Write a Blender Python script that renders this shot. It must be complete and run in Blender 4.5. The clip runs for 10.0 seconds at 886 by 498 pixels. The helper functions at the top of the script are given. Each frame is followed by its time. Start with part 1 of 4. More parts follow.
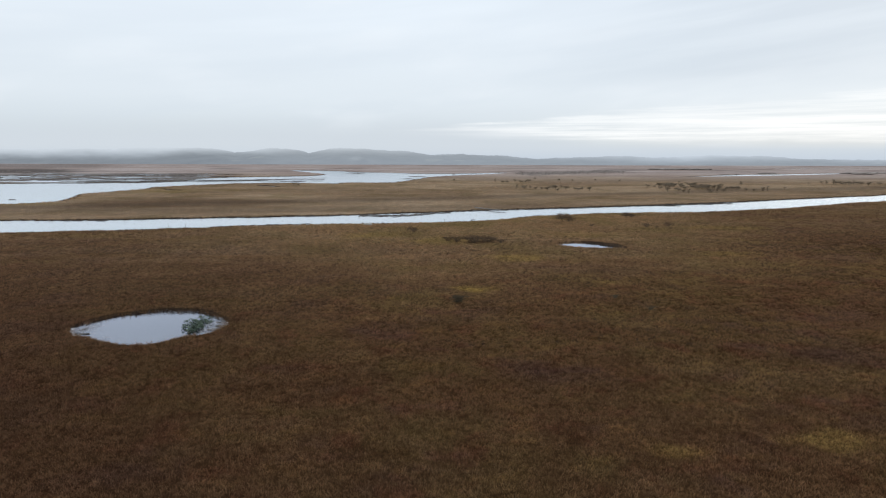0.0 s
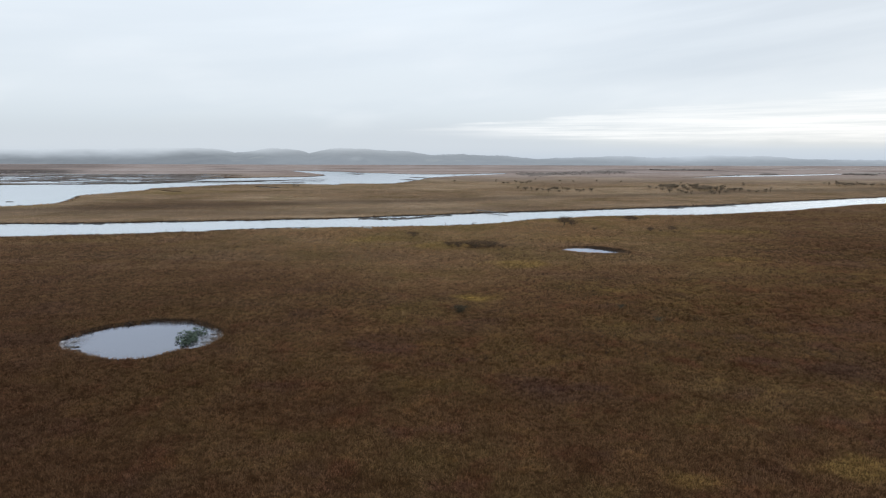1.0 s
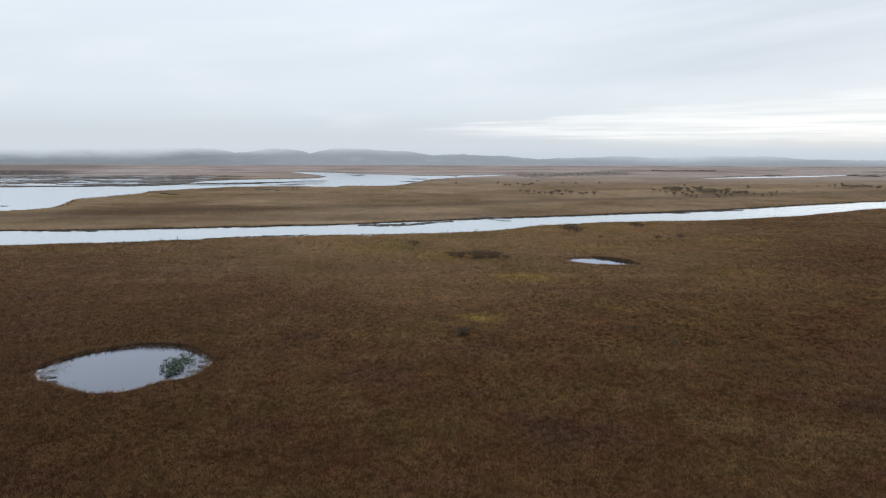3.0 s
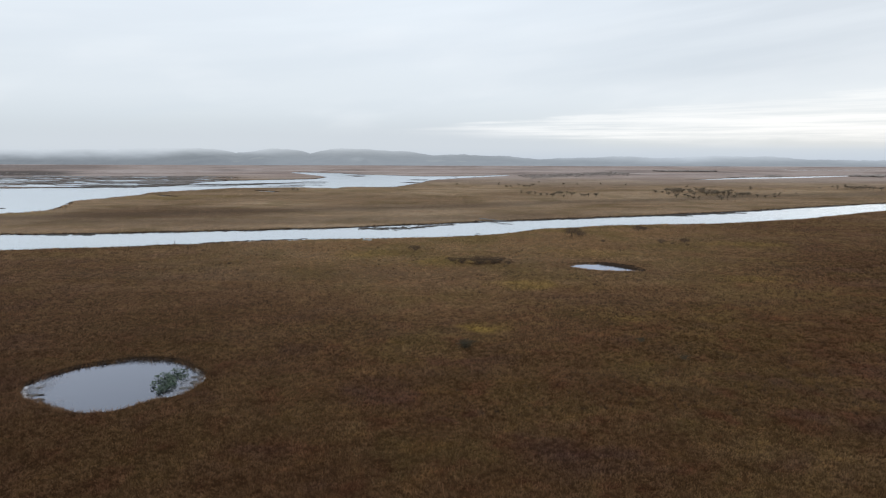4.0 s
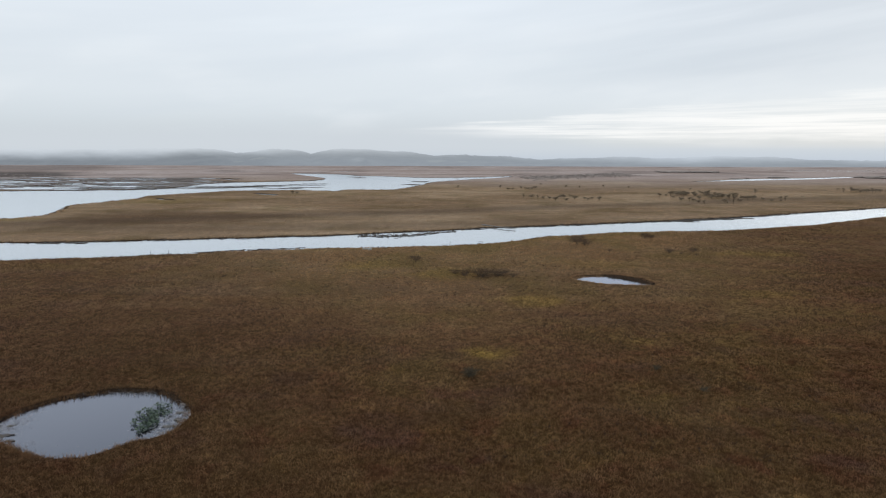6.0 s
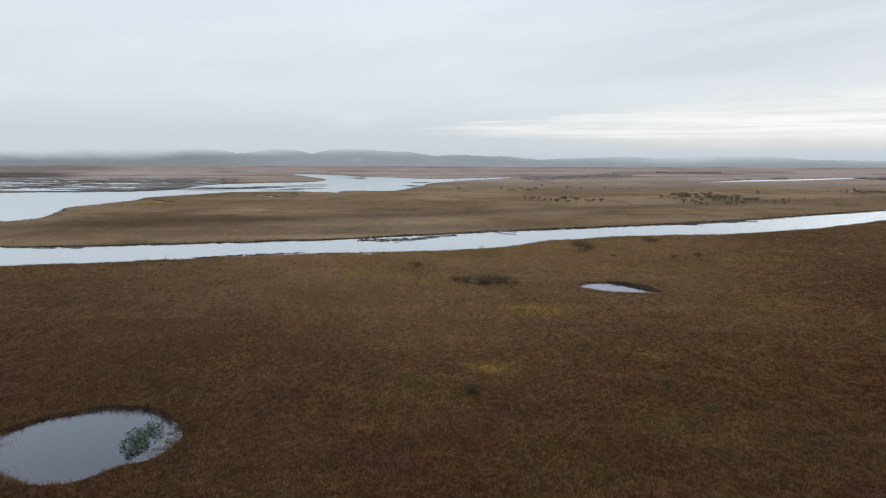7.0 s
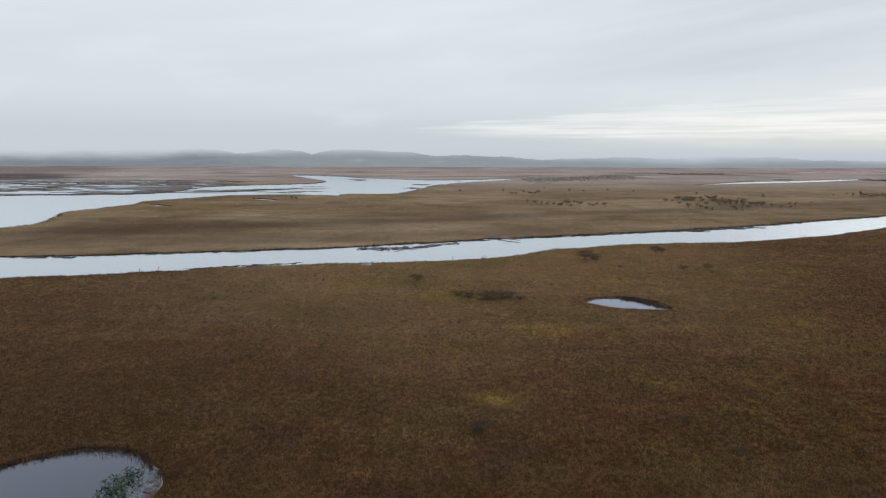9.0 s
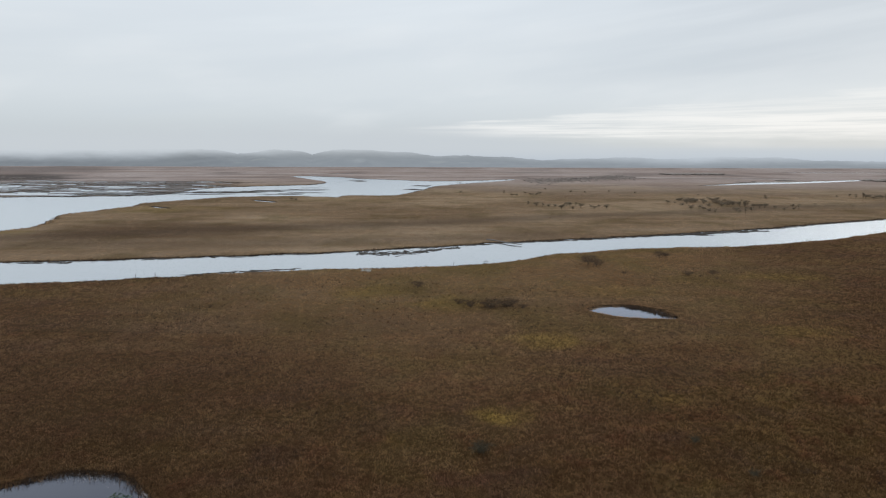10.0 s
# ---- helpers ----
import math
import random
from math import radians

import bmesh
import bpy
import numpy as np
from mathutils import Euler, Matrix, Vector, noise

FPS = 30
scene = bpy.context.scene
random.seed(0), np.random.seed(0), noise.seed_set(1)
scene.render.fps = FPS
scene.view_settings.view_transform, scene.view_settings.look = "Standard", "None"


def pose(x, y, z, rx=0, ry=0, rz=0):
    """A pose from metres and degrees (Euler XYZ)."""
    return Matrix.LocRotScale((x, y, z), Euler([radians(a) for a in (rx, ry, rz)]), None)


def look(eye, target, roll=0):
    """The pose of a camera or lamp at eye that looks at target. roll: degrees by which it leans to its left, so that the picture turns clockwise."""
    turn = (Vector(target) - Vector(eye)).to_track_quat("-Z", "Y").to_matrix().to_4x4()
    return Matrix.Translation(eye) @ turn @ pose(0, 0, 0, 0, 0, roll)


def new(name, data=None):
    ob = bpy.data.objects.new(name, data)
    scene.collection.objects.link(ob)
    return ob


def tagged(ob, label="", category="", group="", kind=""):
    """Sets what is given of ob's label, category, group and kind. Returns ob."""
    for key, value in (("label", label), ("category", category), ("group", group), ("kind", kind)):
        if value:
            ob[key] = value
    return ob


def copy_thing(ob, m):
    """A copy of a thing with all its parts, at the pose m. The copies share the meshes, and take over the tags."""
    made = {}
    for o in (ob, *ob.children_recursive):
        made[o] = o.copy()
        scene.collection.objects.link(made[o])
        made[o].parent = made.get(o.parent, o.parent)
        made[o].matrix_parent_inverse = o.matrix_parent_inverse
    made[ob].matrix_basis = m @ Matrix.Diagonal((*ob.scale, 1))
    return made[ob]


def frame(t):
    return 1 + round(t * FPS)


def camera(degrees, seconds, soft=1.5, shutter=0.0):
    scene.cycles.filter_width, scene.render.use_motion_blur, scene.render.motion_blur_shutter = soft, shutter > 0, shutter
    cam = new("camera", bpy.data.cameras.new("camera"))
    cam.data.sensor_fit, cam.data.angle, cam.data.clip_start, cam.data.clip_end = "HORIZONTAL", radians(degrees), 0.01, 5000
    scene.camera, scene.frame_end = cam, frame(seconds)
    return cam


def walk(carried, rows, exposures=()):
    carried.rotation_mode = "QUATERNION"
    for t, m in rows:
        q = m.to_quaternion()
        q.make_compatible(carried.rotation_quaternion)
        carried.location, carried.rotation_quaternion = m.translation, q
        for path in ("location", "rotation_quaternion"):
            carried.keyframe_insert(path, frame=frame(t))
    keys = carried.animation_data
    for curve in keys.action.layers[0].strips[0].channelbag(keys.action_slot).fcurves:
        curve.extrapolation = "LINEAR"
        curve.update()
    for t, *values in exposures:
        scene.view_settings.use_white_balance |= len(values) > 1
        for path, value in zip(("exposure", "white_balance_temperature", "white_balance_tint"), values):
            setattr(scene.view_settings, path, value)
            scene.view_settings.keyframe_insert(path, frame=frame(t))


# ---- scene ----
cam = camera(74.1, 10.0, soft=1.2)


def flight(t):
    """The drone's pose: it glides ahead and climbs, nearly level and straight."""
    x, y = -0.132 * t, 2.329 * t + 0.0095 * t * t
    z = 20.0 + 0.8044 * t + 0.0150 * t * t
    return pose(x, y, z, 90 - 9.02 - 0.0198 * t, -0.15, 0.0419 * t)


walk(cam, [(n / 2, flight(n / 2)) for n in range(21)], exposures=[(0.0, 0.04, 6340, 10), (5.0, 0.0, 6410, 10.5), (10.0, -0.14, 6480, 10)])

# ---- light: a bright overcast sky and a weak, very soft sun behind the cloud ----


def nodes_of(tree):
    tree.nodes.clear()

    def add(kind, **sets):
        node = tree.nodes.new(kind)
        for key, value in sets.items():
            if key == "op":
                node.operation = value
            elif key == "blend":
                node.blend_type = value
            else:
                node.inputs[key.replace("_", " ")].default_value = value
        return node

    def link(a, b):
        tree.links.new(a, b)

    def put(value, socket):
        if isinstance(value, (int, float, tuple)):
            socket.default_value = value
        else:
            tree.links.new(value, socket)

    def calc(op, a, b=0.0, c=0.0, clamp=False):
        node = tree.nodes.new("ShaderNodeMath")
        node.operation, node.use_clamp = op, clamp
        for value, socket in zip((a, b, c), node.inputs):
            put(value, socket)
        return node.outputs[0]

    def step(value, low, high, a=0.0, b=1.0):
        node = tree.nodes.new("ShaderNodeMapRange")
        node.interpolation_type = "SMOOTHSTEP"
        for v, socket in zip((value, low, high, a, b), node.inputs):
            put(v, socket)
        return node.outputs[0]

    def mix(fac, a, b, blend="MIX"):
        node = tree.nodes.new("ShaderNodeMix")
        node.data_type, node.blend_type = "RGBA", blend
        put(fac, node.inputs[0])
        put(a if not isinstance(a, tuple) else (*a[:3], 1), node.inputs[6])
        put(b if not isinstance(b, tuple) else (*b[:3], 1), node.inputs[7])
        return node.outputs[2]

    def noisy(vector, scale, detail=3.0, rough=0.55):
        node = tree.nodes.new("ShaderNodeTexNoise")
        node.inputs["Scale"].default_value = scale
        node.inputs["Detail"].default_value = detail
        node.inputs["Roughness"].default_value = rough
        tree.links.new(vector, node.inputs["Vector"])
        return node.outputs["Fac"]

    def stretched(vector, scale):
        node = tree.nodes.new("ShaderNodeMapping")
        node.inputs["Scale"].default_value = scale
        tree.links.new(vector, node.inputs["Vector"])
        return node.outputs["Vector"]

    return add, link, put, calc, step, mix, noisy, stretched


SUN_AZIMUTH, SUN_HEIGHT = 38.0, 24.0
world = bpy.data.worlds.new("overcast_sky")
scene.world = world
world.use_nodes = True
add, link, put, calc, step, mix, noisy, stretched = nodes_of(world.node_tree)
sky = world.node_tree.nodes.new("ShaderNodeTexSky")
sky.sky_type, sky.sun_disc = "NISHITA", False
sky.sun_elevation, sky.sun_rotation = radians(SUN_HEIGHT), radians(SUN_AZIMUTH)
way = add("ShaderNodeTexCoord").outputs["Generated"]
split = add("ShaderNodeSeparateXYZ")
link(way, split.inputs[0])
wx, wy, wz = split.outputs
azimuth = calc("ARCTAN2", wx, wy)
# the cloud deck: paler high up, greyer towards the horizon, long flat streaks in it
deck = mix(step(wz, 0.012, 0.10), (0.64, 0.70, 0.733), (0.765, 0.825, 0.87))
deck = mix(step(wz, 0.08, 0.26), deck, (0.855, 0.92, 0.975))
deck = mix(step(wz, 0.26, 0.75), deck, (0.75, 0.84, 0.99))
slant = add("ShaderNodeCombineXYZ")
link(wx, slant.inputs[0])
link(wy, slant.inputs[1])
link(calc("SUBTRACT", wz, calc("MULTIPLY", azimuth, 0.10)), slant.inputs[2])
slant = slant.outputs[0]
streaks = noisy(stretched(slant, (1.6, 1.6, 17.0)), 1.0, 5.0, 0.5)
deck = mix(calc("MULTIPLY", step(streaks, 0.40, 0.70), 0.26), deck, (0.66, 0.73, 0.80))
billows = noisy(stretched(slant, (3.2, 3.2, 11.0)), 1.3, 4.0, 0.5)
deck = mix(calc("MULTIPLY", step(billows, 0.45, 0.75), 0.40), deck, (0.90, 0.94, 0.97))
# a long thin break in the deck, low down towards the sun
top = calc("ADD", calc("MULTIPLY", azimuth, 0.068), 0.049)
warp = calc("MULTIPLY", calc("SUBTRACT", noisy(stretched(way, (5.0, 5.0, 70.0)), 1.0, 6.0, 0.62), 0.5), 0.042)
height = calc("ADD", wz, warp)
gap = calc("MULTIPLY", step(height, 0.014, 0.040), step(height, calc("ADD", top, 0.004), calc("SUBTRACT", top, 0.007)))
gap = calc("MULTIPLY", gap, calc("MULTIPLY", step(azimuth, -0.16, 0.06), step(azimuth, 1.5, 1.0)))
inner = step(noisy(stretched(way, (3.0, 3.0, 120.0)), 1.0, 6.0, 0.65), 0.36, 0.60, 0.25, 1.0)
gap = calc("MULTIPLY", gap, step(height, 0.046, 0.066, 1.0, 0.62))
deck = mix(calc("MULTIPLY", gap, calc("MULTIPLY", inner, 0.97)), deck, (0.955, 0.975, 0.98))
shade = step(noisy(stretched(slant, (2.2, 2.2, 26.0)), 1.0, 4.0, 0.5), 0.36, 0.62, 0.62, 1.0)
deck = mix(calc("MULTIPLY", calc("MULTIPLY", step(azimuth, -0.1, 0.6), step(wz, 0.085, 0.13)), calc("MULTIPLY", shade, 0.80)), deck, (0.60, 0.67, 0.74))
blue = mix(1.0, sky.outputs[0], (0.08, 0.08, 0.08), "MULTIPLY")
deck = mix(0.05, deck, blue)
shine = add("ShaderNodeBackground", Strength=1.0)
link(deck, shine.inputs["Color"])
link(shine.outputs[0], add("ShaderNodeOutputWorld").inputs["Surface"])

sun = new("sun", bpy.data.lights.new("sun", "SUN"))
sun.data.energy, sun.data.angle, sun.data.color = 0.5, radians(30), (1.0, 0.96, 0.9)
sun.matrix_world = look((0, 0, 0), (-math.sin(radians(SUN_AZIMUTH)), -math.cos(radians(SUN_AZIMUTH)), -math.tan(radians(SUN_HEIGHT))))

# ---- materials ----


def material(name):
    m = bpy.data.materials.new(name)
    m.use_nodes = True
    return m, nodes_of(m.node_tree)


def finish(add, link, color, rough=0.9, normal=None, specular=0.2):
    shader = add("ShaderNodeBsdfPrincipled", Roughness=rough)
    shader.inputs["Specular IOR Level"].default_value = specular
    link(color, shader.inputs["Base Color"])
    if normal is not None:
        link(normal, shader.inputs["Normal"])
    link(shader.outputs[0], add("ShaderNodeOutputMaterial").inputs[0])


HEATH = (0.103, 0.060, 0.031)
RUSSET = (0.114, 0.054, 0.031)
OLIVE = (0.110, 0.071, 0.033)
STRAW = (0.24, 0.17, 0.095)
REED = (0.42, 0.308, 0.203)
HAZE_PALE = (0.57, 0.484, 0.44)
MOSS = (0.240, 0.172, 0.058)


def tinted(kit, where):
    """The bog's colours: heath, russet and olive patches, pale reed beds, yellow moss, and distance haze painted in far
    off.
    """
    add, link, put, calc, step, mix, noisy, stretched = kit

    def field(name):
        node = add("ShaderNodeAttribute")
        node.attribute_name = name
        return node.outputs["Fac"]

    broad = noisy(where, 0.045, 3.0)
    patch = noisy(where, 0.21, 4.0, 0.6)
    flat = noisy(stretched(where, (0.02, 0.11, 1.0)), 1.0, 4.0, 0.6)
    color = mix(step(broad, 0.40, 0.62), HEATH, OLIVE)
    color = mix(calc("MULTIPLY", step(patch, 0.50, 0.68), 0.75), color, RUSSET)
    color = mix(calc("MULTIPLY", step(flat, 0.52, 0.70), 0.35), color, (0.15, 0.10, 0.055))
    cloudy = noisy(stretched(where, (0.6, 1.0, 1.0)), 0.055, 4.0, 0.6)
    color = mix(calc("MULTIPLY", step(cloudy, 0.52, 0.68), 0.6), color, (0.075, 0.045, 0.036))
    color = mix(calc("MULTIPLY", step(cloudy, 0.46, 0.32), 0.5), color, (0.150, 0.104, 0.056))
    heather = noisy(stretched(where, (0.75, 1.0, 1.0)), 0.105, 4.0, 0.62)
    color = mix(calc("MULTIPLY", step(heather, 0.53, 0.68), 0.52), color, (0.090, 0.053, 0.044))
    color = mix(calc("MULTIPLY", step(heather, 0.46, 0.34), 0.42), color, (0.112, 0.082, 0.034))
    mid = noisy(stretched(where, (0.7, 1.0, 1.0)), 0.36, 4.0, 0.6)
    color = mix(calc("MULTIPLY", step(mid, 0.52, 0.66), 0.62), color, (0.68, 0.60, 0.58), "MULTIPLY")
    color = mix(calc("MULTIPLY", step(mid, 0.47, 0.34), 0.6), color, (1.30, 1.30, 1.12), "MULTIPLY")
    reed = mix(step(flat, 0.35, 0.65), (0.345, 0.242, 0.150), REED)
    reed = mix(calc("MULTIPLY", step(broad, 0.45, 0.7), 0.6), reed, (0.195, 0.146, 0.076))
    color = mix(field("reed"), color, reed)
    # distance haze painted in: the far plain turns paler and greyer
    color = mix(field("far"), color, mix(step(calc("ADD", calc("MULTIPLY", flat, 0.4), calc("MULTIPLY", noisy(stretched(where, (0.0035, 0.015, 1.0)), 1.0, 4.0, 0.6), 0.6)), 0.40, 0.58), (0.44, 0.345, 0.30), HAZE_PALE))
    flecks = noisy(stretched(where, (0.35, 0.12, 1.0)), 1.0, 4.0, 0.65)
    reeds = mix(calc("MULTIPLY", step(flecks, 0.50, 0.68), 0.40), color, (0.52, 0.46, 0.42), "MULTIPLY")
    reeds = mix(calc("MULTIPLY", step(flecks, 0.46, 0.30), 0.35), reeds, (1.45, 1.40, 1.3), "MULTIPLY")
    color = mix(field("reed"), color, reeds)
    color = mix(field("warm"), color, mix(step(broad, 0.42, 0.62), (0.215, 0.132, 0.058), (0.190, 0.138, 0.050)))
    # far belts and woods take a greyer dark, haze put into it
    color = mix(field("dark"), color, mix(field("far"), (0.165, 0.122, 0.088), (0.135, 0.118, 0.108)))
    color = mix(field("mud"), color, (0.30, 0.278, 0.262))
    # this share only turns the ground dark brown
    color = mix(field("wet"), color, (0.062, 0.033, 0.020))
    color = mix(field("moss"), color, MOSS)
    return color


peat, kit = material("bog_ground")
add, link, put, calc, step, mix, noisy, stretched = kit
where = add("ShaderNodeTexCoord").outputs["Object"]
base = tinted(kit, where)
grain = noisy(where, 2.6, 5.0, 0.7)
fine = noisy(stretched(where, (1.0, 0.5, 1.0)), 9.0, 3.0, 0.7)
base = mix(calc("MULTIPLY", step(grain, 0.62, 0.36), 0.6), base, (0.4, 0.36, 0.32), "MULTIPLY")
base = mix(calc("MULTIPLY", step(fine, 0.52, 0.74), 0.4), base, (1.7, 1.6, 1.4), "MULTIPLY")
reedy = add("ShaderNodeAttribute")
reedy.attribute_name = "reed"
# heath ground darkened beneath the tufts, shade of the gaps put into its colour
base = mix(reedy.outputs["Fac"], mix(1.0, base, (0.66, 0.58, 0.52), "MULTIPLY"), base)
bump = add("ShaderNodeBump", Strength=0.9, Distance=0.22)
link(calc("ADD", grain, calc("MULTIPLY", fine, 0.4)), bump.inputs["Height"])
plain = add("ShaderNodeAttribute")
plain.attribute_name = "far"
link(step(plain.outputs["Fac"], 0.0, 1.0, 0.9, 0.1), bump.inputs["Strength"])
finish(add, link, base, 0.95, bump.outputs[0], 0.0)

bank, kit = material("wet_peat_bank")
add, link, put, calc, step, mix, noisy, stretched = kit
where = add("ShaderNodeTexCoord").outputs["Object"]
ragged = noisy(where, 1.2, 5.0, 0.7)
base = mix(step(ragged, 0.4, 0.65), (0.030, 0.020, 0.013), (0.095, 0.060, 0.034))
finish(add, link, base, 0.85, None, 0.08)

sward, kit = material("dry_sedge")
add, link, put, calc, step, mix, noisy, stretched = kit
where = add("ShaderNodeTexCoord").outputs["Object"]
base = tinted(kit, where)
chance = add("ShaderNodeNewGeometry").outputs["Random Per Island"]
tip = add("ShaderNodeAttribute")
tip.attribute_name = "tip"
tone = add("ShaderNodeAttribute")
tone.attribute_name = "tone"
base = mix(step(tone.outputs["Fac"], 0.0, 1.0), mix(1.0, base, (0.80, 0.77, 0.76), "MULTIPLY"), mix(1.0, base, (1.22, 1.20, 1.16), "MULTIPLY"))
base = mix(calc("MULTIPLY", step(chance, 0.0, 0.5, 1.0, 0.0), 0.28), base, (0.55, 0.48, 0.44), "MULTIPLY")
base = mix(calc("MULTIPLY", step(chance, 0.84, 1.0), 0.25), base, STRAW)
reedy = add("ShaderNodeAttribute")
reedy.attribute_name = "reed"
# pale dead tips, brightened well beyond that to paint in light they catch
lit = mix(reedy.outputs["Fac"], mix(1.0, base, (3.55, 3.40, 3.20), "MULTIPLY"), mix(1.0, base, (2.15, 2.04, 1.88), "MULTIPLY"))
# bases toned down, shade inside the tuft put into the colour
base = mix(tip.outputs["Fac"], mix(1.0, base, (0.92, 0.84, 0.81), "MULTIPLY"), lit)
finish(add, link, base, 0.9, None, 0.03)


def water_material(name, deep, ripple, sharp, rough, tint):
    m, kit = material(name)
    add, link, put, calc, step, mix, noisy, stretched = kit
    where = add("ShaderNodeTexCoord").outputs["Object"]
    bump = add("ShaderNodeBump", Strength=ripple, Distance=0.02)
    link(noisy(stretched(where, (0.5, 1.0, 1.0)), 1.7, 3.0), bump.inputs["Height"])
    body = add("ShaderNodeBsdfDiffuse")
    body.inputs["Color"].default_value = (*deep, 1)
    gloss = add("ShaderNodeBsdfGlossy", Roughness=rough)
    gloss.inputs["Color"].default_value = (*tint, 1)
    link(bump.outputs[0], gloss.inputs["Normal"])
    facing = add("ShaderNodeLayerWeight", Blend=0.5).outputs["Facing"]
    both = add("ShaderNodeMixShader")
    link(calc("POWER", facing, sharp), both.inputs[0])
    link(body.outputs[0], both.inputs[1])
    link(gloss.outputs[0], both.inputs[2])
    link(both.outputs[0], add("ShaderNodeOutputMaterial").inputs[0])
    return m


open_water = water_material("open_water", (0.02, 0.025, 0.03), 0.12, 1.55, 0.13, (0.90, 0.935, 0.97))
bog_water = water_material("bog_water", (0.012, 0.012, 0.016), 0.05, 2.8, 0.03, (0.84, 0.88, 1.0))


def foliage_material(name, dark, light):
    m, kit = material(name)
    add, link, put, calc, step, mix, noisy, stretched = kit
    chance = add("ShaderNodeNewGeometry").outputs["Random Per Island"]
    each = add("ShaderNodeObjectInfo").outputs["Random"]
    base = mix(chance, dark, light)
    base = mix(calc("MULTIPLY", each, 0.4), base, (0.5, 0.45, 0.45), "MULTIPLY")
    finish(add, link, base, 0.9, None, 0.04)
    return m


twigs = foliage_material("alder_foliage", (0.19, 0.152, 0.108), (0.34, 0.272, 0.192))
brush = foliage_material("shrub_foliage", (0.105, 0.070, 0.045), (0.215, 0.144, 0.090))
heath_twigs = foliage_material("heath_twigs", (0.056, 0.038, 0.027), (0.115, 0.076, 0.050))
# far scrub paler than the near shrubs, distance haze put into its colour
scrub = foliage_material("hazed_scrub_twigs", (0.30, 0.255, 0.222), (0.40, 0.34, 0.29))
low_twigs = foliage_material("low_bush_foliage", (0.074, 0.064, 0.044), (0.155, 0.134, 0.086))
float_mat = foliage_material("dead_reed_mat", (0.075, 0.066, 0.056), (0.150, 0.135, 0.118))
cress = foliage_material("water_plant_leaf", (0.030, 0.050, 0.034), (0.190, 0.230, 0.165))
litter = foliage_material("reed_litter", (0.22, 0.20, 0.18), (0.82, 0.79, 0.77))
bleached = foliage_material("bleached_litter", (0.66, 0.63, 0.61), (0.82, 0.80, 0.78))
rush = foliage_material("dark_rush", (0.066, 0.046, 0.032), (0.145, 0.098, 0.066))

bark, kit = material("dark_bark")
add, link, put, calc, step, mix, noisy, stretched = kit
where = add("ShaderNodeTexCoord").outputs["Object"]
base = mix(noisy(stretched(where, (6, 6, 1.5)), 2.0), (0.045, 0.036, 0.027), (0.110, 0.090, 0.070))
finish(add, link, base, 0.9)

drift, kit = material("bleached_wood")
add, link, put, calc, step, mix, noisy, stretched = kit
where = add("ShaderNodeTexCoord").outputs["Object"]
base = mix(noisy(stretched(where, (9, 9, 1.5)), 2.0), (0.38, 0.35, 0.31), (0.70, 0.66, 0.61))
finish(add, link, base, 0.85)

worn, kit = material("grey_wet_wood")
add, link, put, calc, step, mix, noisy, stretched = kit
where = add("ShaderNodeTexCoord").outputs["Object"]
base = mix(noisy(stretched(where, (1.5, 9, 9)), 2.0), (0.11, 0.10, 0.09), (0.34, 0.32, 0.29))
finish(add, link, base, 0.8)

forest, kit = material("wooded_hillside")
add, link, put, calc, step, mix, noisy, stretched = kit
where = add("ShaderNodeTexCoord").outputs["Object"]
base = mix(step(noisy(where, 0.02, 5.0, 0.65), 0.35, 0.65), (0.016, 0.023, 0.026), (0.070, 0.076, 0.074))
base = mix(calc("MULTIPLY", step(noisy(where, 0.011, 2.0), 0.66, 0.72), 0.6), base, (0.16, 0.16, 0.12))
lie = add("ShaderNodeSeparateXYZ")
link(where, lie.inputs[0])
across = calc("POWER", calc("DIVIDE", calc("ADD", lie.outputs[0], 208.0), 21.0), 2.0)
along = calc("POWER", calc("DIVIDE", calc("SUBTRACT", lie.outputs[2], 13.0), 6.5), 2.0)
bare = calc("ADD", calc("ADD", across, along), calc("MULTIPLY", noisy(where, 0.07, 4.0, 0.7), 1.5))
base = mix(step(bare, 1.9, 0.5, 0.0, 0.75), base, (0.20, 0.205, 0.19))
finish(add, link, base, 0.95, None, 0.05)


